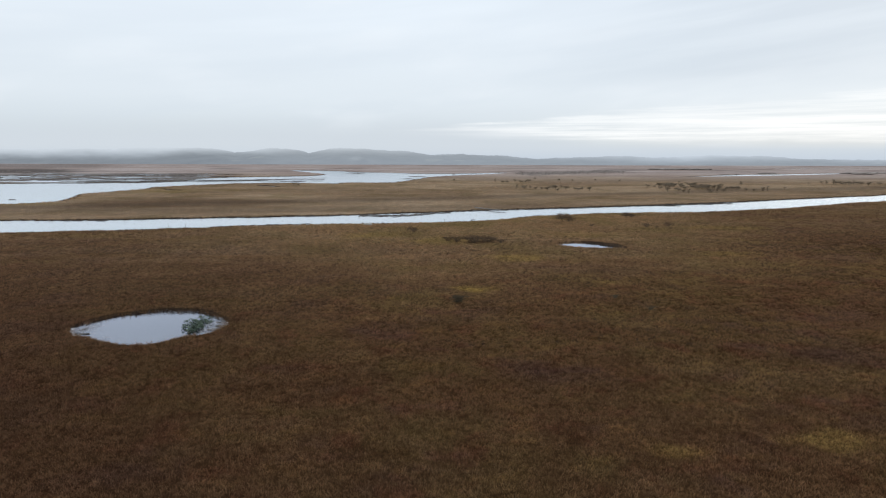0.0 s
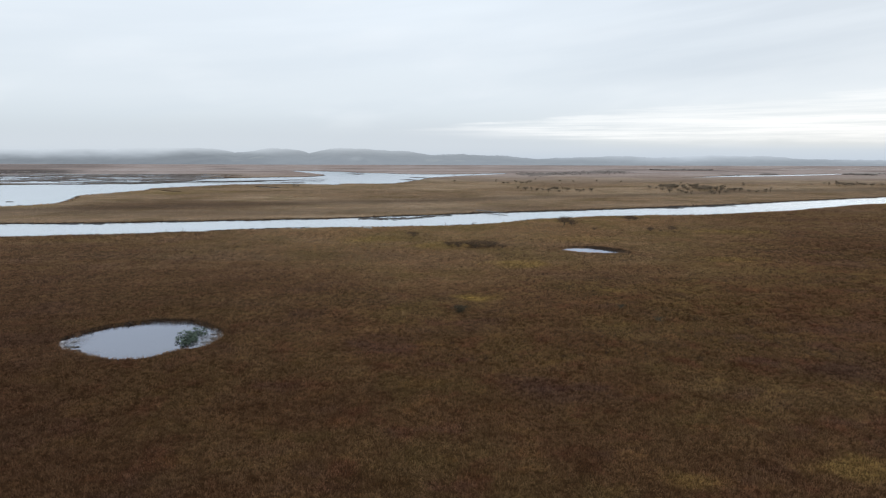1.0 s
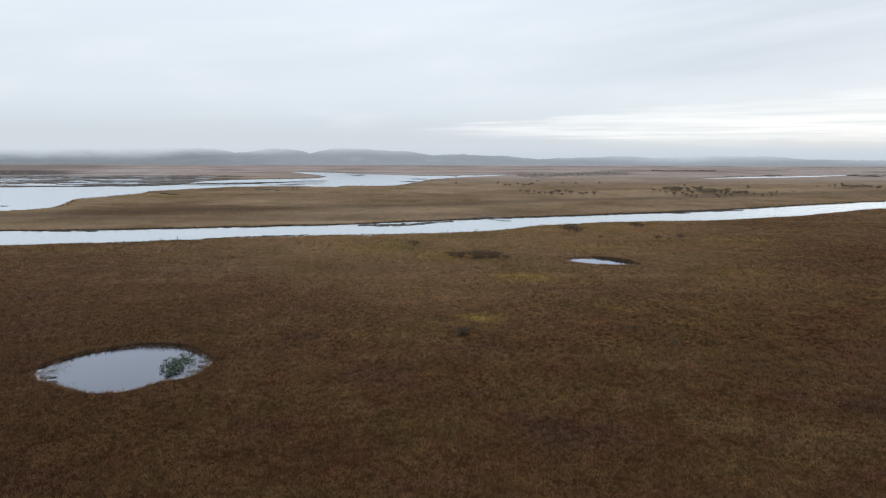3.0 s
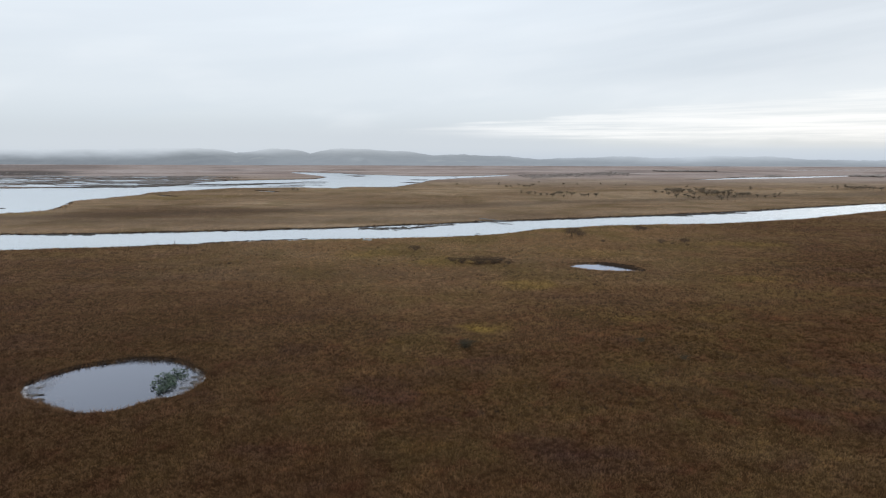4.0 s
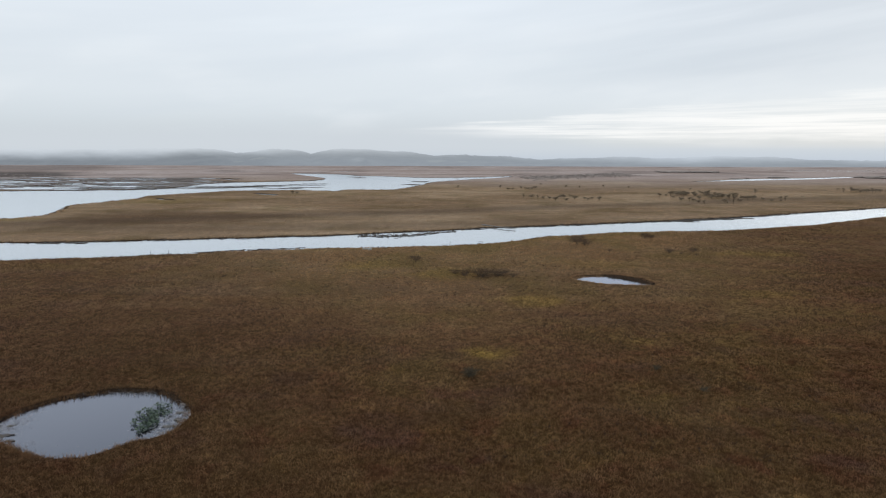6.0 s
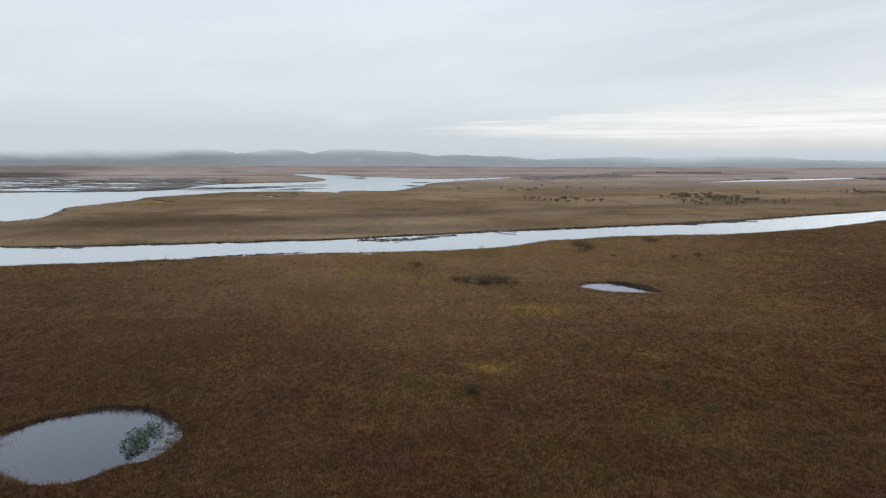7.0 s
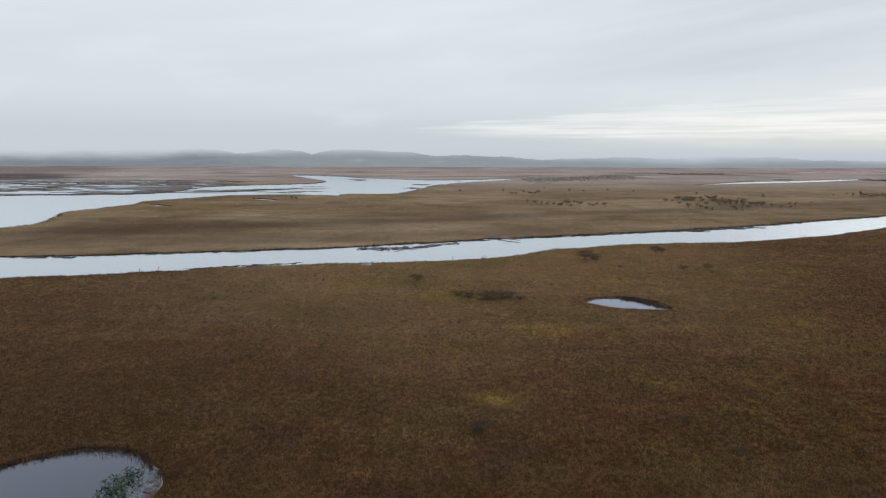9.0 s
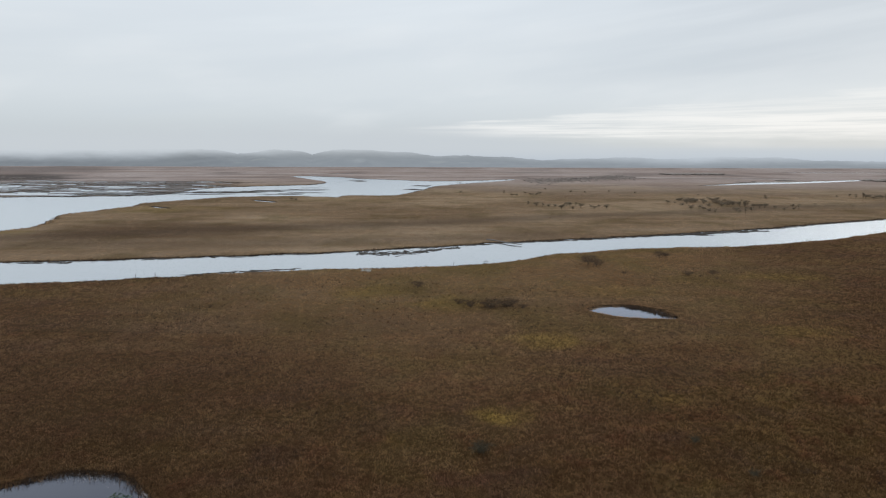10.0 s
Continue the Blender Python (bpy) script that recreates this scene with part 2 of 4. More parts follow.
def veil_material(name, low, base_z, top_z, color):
    """A glowing sheet that paints in mist: thin near the ground, thick at the cloud's foot, gone above it."""
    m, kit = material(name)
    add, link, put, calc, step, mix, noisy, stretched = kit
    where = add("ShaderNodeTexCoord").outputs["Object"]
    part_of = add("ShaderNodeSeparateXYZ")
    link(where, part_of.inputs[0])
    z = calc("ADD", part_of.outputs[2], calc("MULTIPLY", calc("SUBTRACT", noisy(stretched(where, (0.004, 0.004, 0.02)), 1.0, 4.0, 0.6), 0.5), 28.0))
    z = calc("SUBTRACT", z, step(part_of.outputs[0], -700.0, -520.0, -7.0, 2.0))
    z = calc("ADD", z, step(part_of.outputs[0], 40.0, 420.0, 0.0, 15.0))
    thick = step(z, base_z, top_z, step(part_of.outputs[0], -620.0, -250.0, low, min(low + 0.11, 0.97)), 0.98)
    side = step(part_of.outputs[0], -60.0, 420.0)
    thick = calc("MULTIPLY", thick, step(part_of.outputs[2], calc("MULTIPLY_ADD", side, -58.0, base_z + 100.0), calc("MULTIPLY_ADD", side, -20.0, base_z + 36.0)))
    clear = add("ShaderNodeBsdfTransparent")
    # the haze is the sheet's own emission, bluer low down
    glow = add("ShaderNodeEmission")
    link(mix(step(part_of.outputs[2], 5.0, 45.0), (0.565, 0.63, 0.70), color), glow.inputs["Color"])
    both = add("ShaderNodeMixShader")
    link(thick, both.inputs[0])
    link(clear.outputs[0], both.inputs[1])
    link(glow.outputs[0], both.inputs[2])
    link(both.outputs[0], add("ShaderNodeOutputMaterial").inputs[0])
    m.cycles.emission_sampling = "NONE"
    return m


# ---- plan: shores as smooth closed lines through a few places, roughened ----
rng = np.random.default_rng(7)


def shore(places, pace, rough, closed=True):
    """A closed, smooth line through places, a point about every pace metres, roughened by noise."""
    p = np.array(places, float)
    n, out = len(p), []
    for i in range(n):
        a, b, c, d = p[i - 1], p[i], p[(i + 1) % n], p[(i + 2) % n]
        far = max(np.linalg.norm(c - b), 1e-6)
        many = int(max(2, min(60, far / pace)))
        for k in range(many):
            s = k / many
            q = 0.5 * (2 * b + (c - a) * s + (2 * a - 5 * b + 4 * c - d) * s * s + (3 * b - a - 3 * c + d) * s ** 3)
            w = Vector((q[0] * 0.11, q[1] * 0.11, 3.0))
            v = Vector((q[0] * 0.9, q[1] * 0.9, 9.0))
            q = q + rough * np.array([noise.noise(w), noise.noise(w + Vector((31, 7, 0)))])
            q = q + 0.45 * rough * np.array([noise.noise(v), noise.noise(v + Vector((11, 5, 0)))])
            out.append(q)
    return np.array(out)


RIVER_NEAR = [(-620, 70), (-300, 116), (-165, 143), (-112, 152), (-86, 157), (-62, 165), (-43, 170.5), (-24, 173.6), (-15, 174.6), (0, 178), (11, 182), (22, 190), (34, 198), (50, 204.5), (68, 210.5), (94, 214), (117, 222), (138, 232), (160, 245), (180, 258), (215, 275), (300, 330), (460, 450)]
RIVER_FAR = [(470, 500), (330, 385), (240, 318), (206, 301), (182, 290), (162, 280), (129, 263), (104, 252.5), (78, 242), (42, 229), (16, 221), (-2, 213), (-18, 207), (-35, 200.5), (-58, 194), (-70, 192), (-90, 187), (-112, 183.5), (-138, 181), (-180, 172), (-320, 150), (-640, 112)]
LAKE_NEAR = [(-900, 190), (-420, 205), (-240, 222), (-185, 236), (-169, 249), (-171, 268), (-181, 291), (-187, 304), (-184, 318), (-180, 336), (-178, 357), (-182, 368), (-174, 389), (-163, 403), (-152, 423), (-135, 430), (-109, 436), (-92, 431), (-76, 427), (-74, 443), (-55, 444), (-38, 446), (-32, 469), (-21, 511), (-13, 562), (3, 592), (33, 639), (72, 698)]
LAKE_FAR = [(74, 722), (36, 692), (4, 676), (-28, 674), (-75, 712), (-104, 727), (-139, 775), (-205, 808), (-184, 754), (-153, 693), (-129, 641), (-130, 596), (-155, 573), (-190, 552), (-206, 526), (-209, 462), (-217, 440), (-234, 432), (-272, 428), (-302, 418), (-420, 405), (-900, 380)]
POND = [(-43.0, 65.0), (-43.6, 66.9), (-43.4, 68.4), (-42.5, 70.8), (-40.5, 73), (-38.4, 74.1), (-36.2, 74.9), (-34, 74.9), (-31.9, 74.5), (-30.3, 73.7), (-28.5, 72.2), (-26.6, 70), (-26, 68), (-26.2, 65.6), (-27, 64), (-28.7, 63.0), (-29.6, 62.0), (-30.7, 61.0), (-32.3, 60.4), (-34.7, 60.4), (-36.9, 61.1), (-39.2, 62.0), (-41.4, 63.0)]
POND_SMALL = [(25.6, 134.3), (29, 137.4), (33.4, 138.2), (37, 137), (40.2, 133.6), (41.2, 129.2), (40.6, 127.5), (37.0, 127.8), (33.1, 128.8), (28.4, 130.9)]
POOL_LONG = [(236, 590), (277, 619), (326, 659), (373, 674), (439, 707), (502, 736), (498, 724), (440, 684), (392, 655), (343, 632), (299, 614), (270, 602)]

waters = [
    ("river", shore(RIVER_NEAR + RIVER_FAR, 0.8, 1.5), "wide pale grey river lying smooth across the brown marsh", open_water),
    ("lake", shore(LAKE_NEAR + LAKE_FAR, 2.0, 3.0), "large still lake, silver grey under the overcast sky", open_water),
    ("pond", shore([(-34.8 + 1.02 * (x + 34.8), 68.0 + 1.01 * (y - 67.8)) for x, y in POND], 0.22, 0.5), "round dark bog pond mirroring the grey sky", bog_water),
    ("pond", shore(POND_SMALL, 0.3, 0.6), "small narrow bog pond among brown sedge", bog_water),
    ("pool", shore(POOL_LONG, 3.0, 3.0), "long thin pool far out in the reed beds", open_water),
    ("pool", shore([(-128, 402), (-114, 395), (-105, 384.5), (-108, 382), (-120, 391)], 1.5, 1.5), "narrow silver pool in the tan marsh", open_water),
    ("pool", shore([(-171, 355), (-161, 350.5), (-151, 341), (-154, 339.5), (-164, 347)], 1.5, 1.5), "narrow silver pool in the tan marsh", open_water),
]
# shallow slivers of water in the flats behind the lake
for n in range(380):
    cy = 436 + 225 * rng.random() ** 1.2
    cx = cy * rng.uniform(-0.80, -0.34)
    if cx > -235 and cy < 500:
        cx -= 70
    a, b, lean = rng.uniform(6, 18) * rng.choice([1, 1, 2.6]), rng.uniform(1.0, 3.8), rng.uniform(-0.05, 0.1)
    ring = [(cx + a * math.cos(u) * rng.uniform(0.7, 1.2), cy + 1.25 * b * math.sin(u) * abs(math.sin(u)) * rng.uniform(0.4, 1.5) + lean * a * math.cos(u)) for u in np.linspace(0, 2 * math.pi, 10, endpoint=False)]
    waters.append(("pool", shore(ring, 1.8, 2.4), "thin sliver of shallow water on the mud flats", open_water))
for cx, cy, a, b in ((-190, 850, 26, 5), (-310, 640, 22, 5), (-150, 905, 34, 7), (640, 1010, 90, 9), (110, 730, 18, 4), (150, 745, 24, 4)):
    ring = [(cx + a * math.cos(u) * rng.uniform(0.7, 1.2), cy + b * math.sin(u) * rng.uniform(0.6, 1.3)) for u in np.linspace(0, 2 * math.pi, 10, endpoint=False)]
    waters.append(("pool", shore(ring, 4.0, 2.0), "thin sliver of shallow water far off in the reeds", open_water))


def inside(points, line):
    """Which of the points lie within a closed line."""
    points = np.asarray(points, float)
    found = np.zeros(len(points), bool)
    low, high = line.min(0), line.max(0)
    pick = np.nonzero((points >= low).all(1) & (points <= high).all(1))[0]
    if not len(pick):
        return found
    x, y = points[pick].T
    hit = np.zeros(len(pick), bool)
    for (x0, y0), (x1, y1) in zip(line, np.roll(line, -1, 0)):
        if y0 != y1:
            cross = (y0 > y) != (y1 > y)
            hit ^= cross & (x < x0 + (y - y0) * (x1 - x0) / (y1 - y0))
    found[pick] = hit
    return found


def wet(points):
    found = np.zeros(len(points), bool)
    for _, line, _, _ in waters:
        found |= inside(points, line)
    return found


def wobble(x, y, size, seed):
    """Smooth value noise from -1 to 1 over the plan."""
    values = np.random.default_rng(seed).uniform(-1, 1, (128, 128))
    u, v = np.asarray(x) / size + 1000, np.asarray(y) / size + 1000
    i, j = np.floor(u).astype(int), np.floor(v).astype(int)
    s, t = u - i, v - j
    s, t = s * s * (3 - 2 * s), t * t * (3 - 2 * t)
    i0, i1, j0, j1 = i % 128, (i + 1) % 128, j % 128, (j + 1) % 128
    return (values[i0, j0] * (1 - s) + values[i1, j0] * s) * (1 - t) + (values[i0, j1] * (1 - s) + values[i1, j1] * s) * t


MOSS_SPOTS = [(4.8, 87.4, 4.8, 3.0, 1.0), (15.5, 115, 7.5, 4.2, 0.6), (-19, 147, 9, 6, 0.5), (26.1, 91.8, 2.2, 1.8, 0.3), (82, 166, 12, 5, 0.4), (28.9, 39.4, 4.0, 1.6, 0.5), (58, 120, 8, 4, 0.5), (16, 37.6, 2.0, 1.0, 0.4), (0, 137, 10, 6, 0.45), (-172, 240, 14, 6, 0.7), (-150, 335, 40, 20, 0.42), (-60, 400, 50, 16, 0.18), (33, 150, 10, 6, 0.3), (100, 190, 18, 7, 0.12)]


def smooth(v, low, high):
    s = np.clip((np.asarray(v, float) - low) / (high - low), 0, 1)
    return s * s * (3 - 2 * s)


def fields(x, y):
    """What grows where: shares of reed, dark heath and yellow moss, and of the painted far haze."""
    x, y = np.asarray(x, float), np.asarray(y, float)
    y = np.where(np.abs(y) < 1, 1.0, y)
    line = 200 + 0.36 * x
    w1, w2 = wobble(x, y, 42, 1), wobble(x, y, 13, 2)
    moss = np.zeros_like(x)
    for cx, cy, a, b, share in MOSS_SPOTS:
        d = np.hypot((x - cx) / a, (y - cy) / b) + 0.45 * wobble(x, y, 1.7, 3) + 0.3 * w2
        moss = np.maximum(moss, share * (1 - smooth(d, 0.25, 1.25)))
    behind = smooth(y - line, -3, 3)
    # reed share climbs towards the river, painting in haze and grazing brightness
    strip = smooth(y - line, -150 + 12 * w1, -12) * (1 - behind) * (1 - 0.62 * smooth(x, 45, 110)) * (1 - 0.6 * smooth(-x, 18, 80))
    reed = np.clip(behind * (0.82 + 0.16 * w1) + 0.60 * strip + 0.08 * w1, 0, 1)
    # share of the painted haze, rising with distance
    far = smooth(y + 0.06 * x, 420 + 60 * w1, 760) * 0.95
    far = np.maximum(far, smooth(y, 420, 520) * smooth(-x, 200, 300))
    band = np.exp(-(((y - 282 - 0.38 * x - 10 * wobble(x, y, 90, 5)) / 13) ** 2)) * 0.65
    band = np.maximum(band, np.exp(-(((y - 235 - 0.2 * x - 8 * wobble(x, y, 70, 6)) / 9) ** 2)) * 0.45 * (x < 40))
    lean = y - 670 - 0.95 * (x - 90)
    far_belt = np.exp(-(((lean - 30 * w1) / 42) ** 2)) * smooth(x, 70, 110) * (1 - smooth(x, 225, 270)) * 0.55
    far_belt = np.maximum(far_belt, np.exp(-(((y - 905 - 8 * w1) / 22) ** 2)) * smooth(x, 300, 330) * (1 - smooth(x, 395, 425)) * 0.9)
    slope = -x / y + 0.05 * w1
    wood = smooth(y, 640, 680) * (1 - smooth(y, 830, 880)) * smooth(slope, 0.58, 0.67) * 0.9
    wood = np.maximum(wood, smooth(y, 890, 950) * (1 - smooth(y, 1200, 1320)) * smooth(slope, 0.51, 0.58) * 0.5)
    wood = np.maximum(wood, np.exp(-(((y - 935 - 20 * w1) / 16) ** 2)) * smooth(-x, 320, 345) * (1 - smooth(-x, 425, 450)) * 0.7)
    far_belt = np.maximum(far_belt, np.exp(-(((y - 812 - 0.9 * (x - 240) - 10 * w1) / 14) ** 2)) * smooth(x, 215, 250) * (1 - smooth(x, 320, 350)) * 0.6)
    thin = smooth(wobble(x / 7, y, 19, 91) + 0.4 * wobble(x / 3, y, 8, 92), 0.42, 0.75) * smooth(y, 640, 760) * 0.42
    far_belt = np.maximum(far_belt, thin)
    flats = smooth(y - 380 - 0.075 * (x + 900), -8, 0) * (1 - smooth(y, 600, 670)) * smooth(-x / y, 0.36, 0.42) * 0.92
    dark = np.clip(np.maximum.reduce([band, far_belt, wood]), 0, 1)
    # darker brown ground around both ponds and over three wider stretches
    ring = np.abs(np.hypot((x + 34.8) / 9.0, (y - 67.8) / 7.2) - 1.12) + 0.12 * wobble(x, y, 1.5, 71)
    dark_brown = 0.5 * (1 - smooth(ring, 0.05, 0.36))
    dark_brown = np.maximum(dark_brown, 0.52 * (1 - smooth(x + 6 * w2, -36, 4)) * (1 - smooth(y, 85, 150)))
    dark_brown = np.maximum(dark_brown, 0.38 * (1 - smooth(np.hypot((x + 125) / 80, (y - 250) / 34) + 0.4 * w1, 0.3, 1.1)))
    dark_brown = np.maximum(dark_brown, 0.13 * smooth(x, 66, 118) * (1 - smooth(y - 0.36 * x, 150, 190)) * smooth(y, 90, 130))
    ring = np.abs(np.hypot((x - 33.3) / 7.6, (y - 133.2) / 4.8) - 1.2) + 0.15 * wobble(x, y, 2.0, 72)
    dark_brown = np.maximum(dark_brown, 0.2 * (1 - smooth(ring, 0.05, 0.45)))
    return {"reed": reed, "far": np.clip(far, 0, 1), "dark": dark, "moss": np.clip(moss, 0, 1), "mud": flats, "warm": 0.5 * strip * (1 - smooth(np.abs(x - 18), 40, 85)), "wet": np.clip(dark_brown, 0, 1)}


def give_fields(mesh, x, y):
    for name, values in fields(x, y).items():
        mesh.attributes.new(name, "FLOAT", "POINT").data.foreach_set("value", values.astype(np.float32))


def flat_mesh(name, verts, tris):
    """A mesh of triangles from arrays."""
    mesh = bpy.data.meshes.new(name)
    verts, tris = np.asarray(verts, np.float32), np.asarray(tris, np.int32)
    mesh.vertices.add(len(verts))
    mesh.vertices.foreach_set("co", verts.ravel())
    mesh.loops.add(tris.size)
    mesh.loops.foreach_set("vertex_index", tris.ravel())
    mesh.polygons.add(len(tris))
    mesh.polygons.foreach_set("loop_start", np.arange(0, tris.size, 3, dtype=np.int32))
    mesh.update(calc_edges=True)
    mesh.validate()
    return mesh


def part(name, bm, mat, parent, label=""):
    """Links a bmesh as one mesh object under a thing or a part."""
    mesh = bpy.data.meshes.new(name)
    bm.to_mesh(mesh)
    bm.free()
    mesh.materials.append(mat)
    ob = new(name, mesh)
    ob.parent = parent
    return tagged(ob, label)


# ---- ground and water, cut from one net so that shore meets shore ----
from mathutils.geometry import delaunay_2d_cdt

net, edges = [], []
for _, line, _, _ in waters:
    start = len(net)
    net += [tuple(p) for p in line]
    edges += [(start + k, start + (k + 1) % len(line)) for k in range(len(line))]
start = len(net)
net += [(-4800, -700), (4800, -700), (4800, 4900), (-4800, 4900)]
edges += [(start, start + 1), (start + 1, start + 2), (start + 2, start + 3), (start + 3, start)]
r = 9.0
while r < 3500:
    for a in np.radians(np.arange(-62, 62.1, 1.0 if r < 900 else 2.0)):
        a += rng.uniform(-0.006, 0.006)
        net.append((r * 1.02 * math.sin(a), r * math.cos(a) - 2))
    r *= 1.022 if r < 900 else 1.08
for x in range(-4000, 4001, 800):
    net += [(x, -400), (x, 4300)]
verts, _, faces, _, _, _ = delaunay_2d_cdt([Vector(p) for p in net], edges, [], 0, 1e-4)
flat = np.array([(v.x, v.y) for v in verts])
faces = np.array([f for f in faces if len(f) == 3], np.int32)
middle = flat[faces].mean(1)
owner = np.full(len(faces), -1)
for k, (_, line, _, _) in enumerate(waters):
    owner[inside(middle, line) & (owner < 0)] = k


def level(k):
    """How high the water stands: low in the small marsh pools, hidden behind their reeds."""
    return -0.3 if k in (5, 6) else -0.22 if waters[k][3] is bog_water else -0.17


for k, (name, line, label, mat) in enumerate(waters):
    own = faces[owner == k]
    if not len(own):
        continue
    used, again = np.unique(own, return_inverse=True)
    mesh = flat_mesh(name, np.c_[flat[used], np.full(len(used), level(k))], again.reshape(-1, 3))
    mesh.materials.append(mat)
    tagged(new("water_" + name, mesh), label, "water", kind="structure")

dry = faces[owner < 0]
edge_of_water = np.zeros(len(flat), bool)
edge_of_water[np.unique(faces[owner >= 0])] = True
used, again = np.unique(dry, return_inverse=True)
gx, gy = flat[used].T
gz = 0.10 * wobble(gx, gy, 5.5, 8) + 0.10 * wobble(gx, gy, 17, 9)
gz = np.where(edge_of_water[used] | (gy > 900) | (gy < 0), 0.0, gz)
mesh = flat_mesh("ground", np.c_[gx, gy, gz], again.reshape(-1, 3))
shared = bmesh.new()
shared.from_mesh(mesh)
shore_edges = [e for e in shared.edges if e.is_boundary and max(abs(e.verts[0].co.x), abs(e.verts[0].co.y)) < 4000]
made = bmesh.ops.extrude_edge_only(shared, edges=shore_edges)
for f in made["geom"]:
    if isinstance(f, bmesh.types.BMVert):
        f.co.z -= 1.1
    elif isinstance(f, bmesh.types.BMFace):
        f.material_index = 1
shared.to_mesh(mesh)
shared.free()
mesh.materials.append(peat)
mesh.materials.append(bank)
place = np.empty(len(mesh.vertices) * 3)
mesh.vertices.foreach_get("co", place)
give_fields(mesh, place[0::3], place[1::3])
for polygon in mesh.polygons:
    polygon.use_smooth = polygon.material_index == 0
ground = tagged(new("ground", mesh), "brown autumn bog with heath, sedge and moss patches", "ground", kind="structure")

# ---- hills behind the marsh, their heads in low cloud ----


def hill(name, far, deep, crest, label):
    """A wooded ridge; crest: (bearing across the view, height in metres)."""
    bearing, tall = np.array(crest, float).T
    many, rows = 420, 16
    u = np.linspace(bearing[0], bearing[-1], many)
    h = 25 + 1.13 * (np.interp(u, bearing, tall) - 25)
    h = np.maximum(h, 1.0)
    out, tris = [], []
    for j in range(rows):
        s = j / (rows - 1)
        rise = math.sin(min(s * 1.25, 1) * math.pi / 2) ** 0.8
        y = far + deep * s + 0 * u
        z = h * rise + (3.4 * wobble(u * 1700, y, 60, 21) + 2.2 * wobble(u * 1700, y, 14, 22)) * rise - 0.5
        out.append(np.c_[u * y, y, z])
    for j in range(rows - 1):
        for i in range(many - 1):
            a = j * many + i
            tris += [(a, a + 1, a + many + 1), (a, a + many + 1, a + many)]
    mesh = flat_mesh(name, np.concatenate(out), tris)
    mesh.materials.append(forest)
    mesh.shade_smooth()
    return tagged(new(name, mesh), label, "hill", kind="structure")


hill("backdrop_hill", 1345, 420, [(-1.4, 37), (-1.0, 35), (-0.75, 34), (-0.65, 34), (-0.55, 35), (-0.46, 38), (-0.41, 38), (-0.375, 33), (-0.350, 24), (-0.32, 32), (-0.295, 40), (-0.27, 37), (-0.245, 33), (-0.225, 25), (-0.20, 16), (-0.17, 4)], "rounded wooded hills, grey-blue in the mist")
hill("backdrop_hill", 1350, 420, [(-0.28, 2), (-0.24, 17), (-0.222, 28), (-0.19, 37), (-0.17, 38), (-0.13, 37), (-0.10, 32), (-0.06, 31), (-0.02, 23.5), (0.02, 23.5), (0.07, 23), (0.11, 19), (0.145, 15), (0.18, 11), (0.25, 2)], "rounded wooded hills, grey-blue in the mist")
hill("backdrop_hill", 1350, 440, [(0.06, 2), (0.12, 10), (0.17, 14), (0.21, 18.5), (0.30, 19), (0.40, 19), (0.45, 22), (0.50, 20), (0.54, 21), (0.60, 15.5), (0.64, 12), (0.75, 11), (1.0, 13), (1.5, 16)], "low wooded ridge far off in the mist")


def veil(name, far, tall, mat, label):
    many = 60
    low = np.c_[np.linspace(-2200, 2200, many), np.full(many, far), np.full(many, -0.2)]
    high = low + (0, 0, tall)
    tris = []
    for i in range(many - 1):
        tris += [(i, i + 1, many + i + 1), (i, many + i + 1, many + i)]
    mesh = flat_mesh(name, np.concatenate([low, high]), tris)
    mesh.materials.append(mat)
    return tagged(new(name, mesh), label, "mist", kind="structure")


# upright emissive sheets; the haze over the hills is their glow
MIST_GLOW = (0.64, 0.69, 0.73)
veil("backdrop_mist", 1335, 190, veil_material("hill_mist_glow", 0.37, 15, 43, MIST_GLOW), "glowing sheet standing in for thin grey mist over the hill tops")
veil("backdrop_mist", 2400, 150, veil_material("fog_bank_glow", 0.97, 20, 40, MIST_GLOW), "glowing pale sheet standing in for dense fog behind the hills")

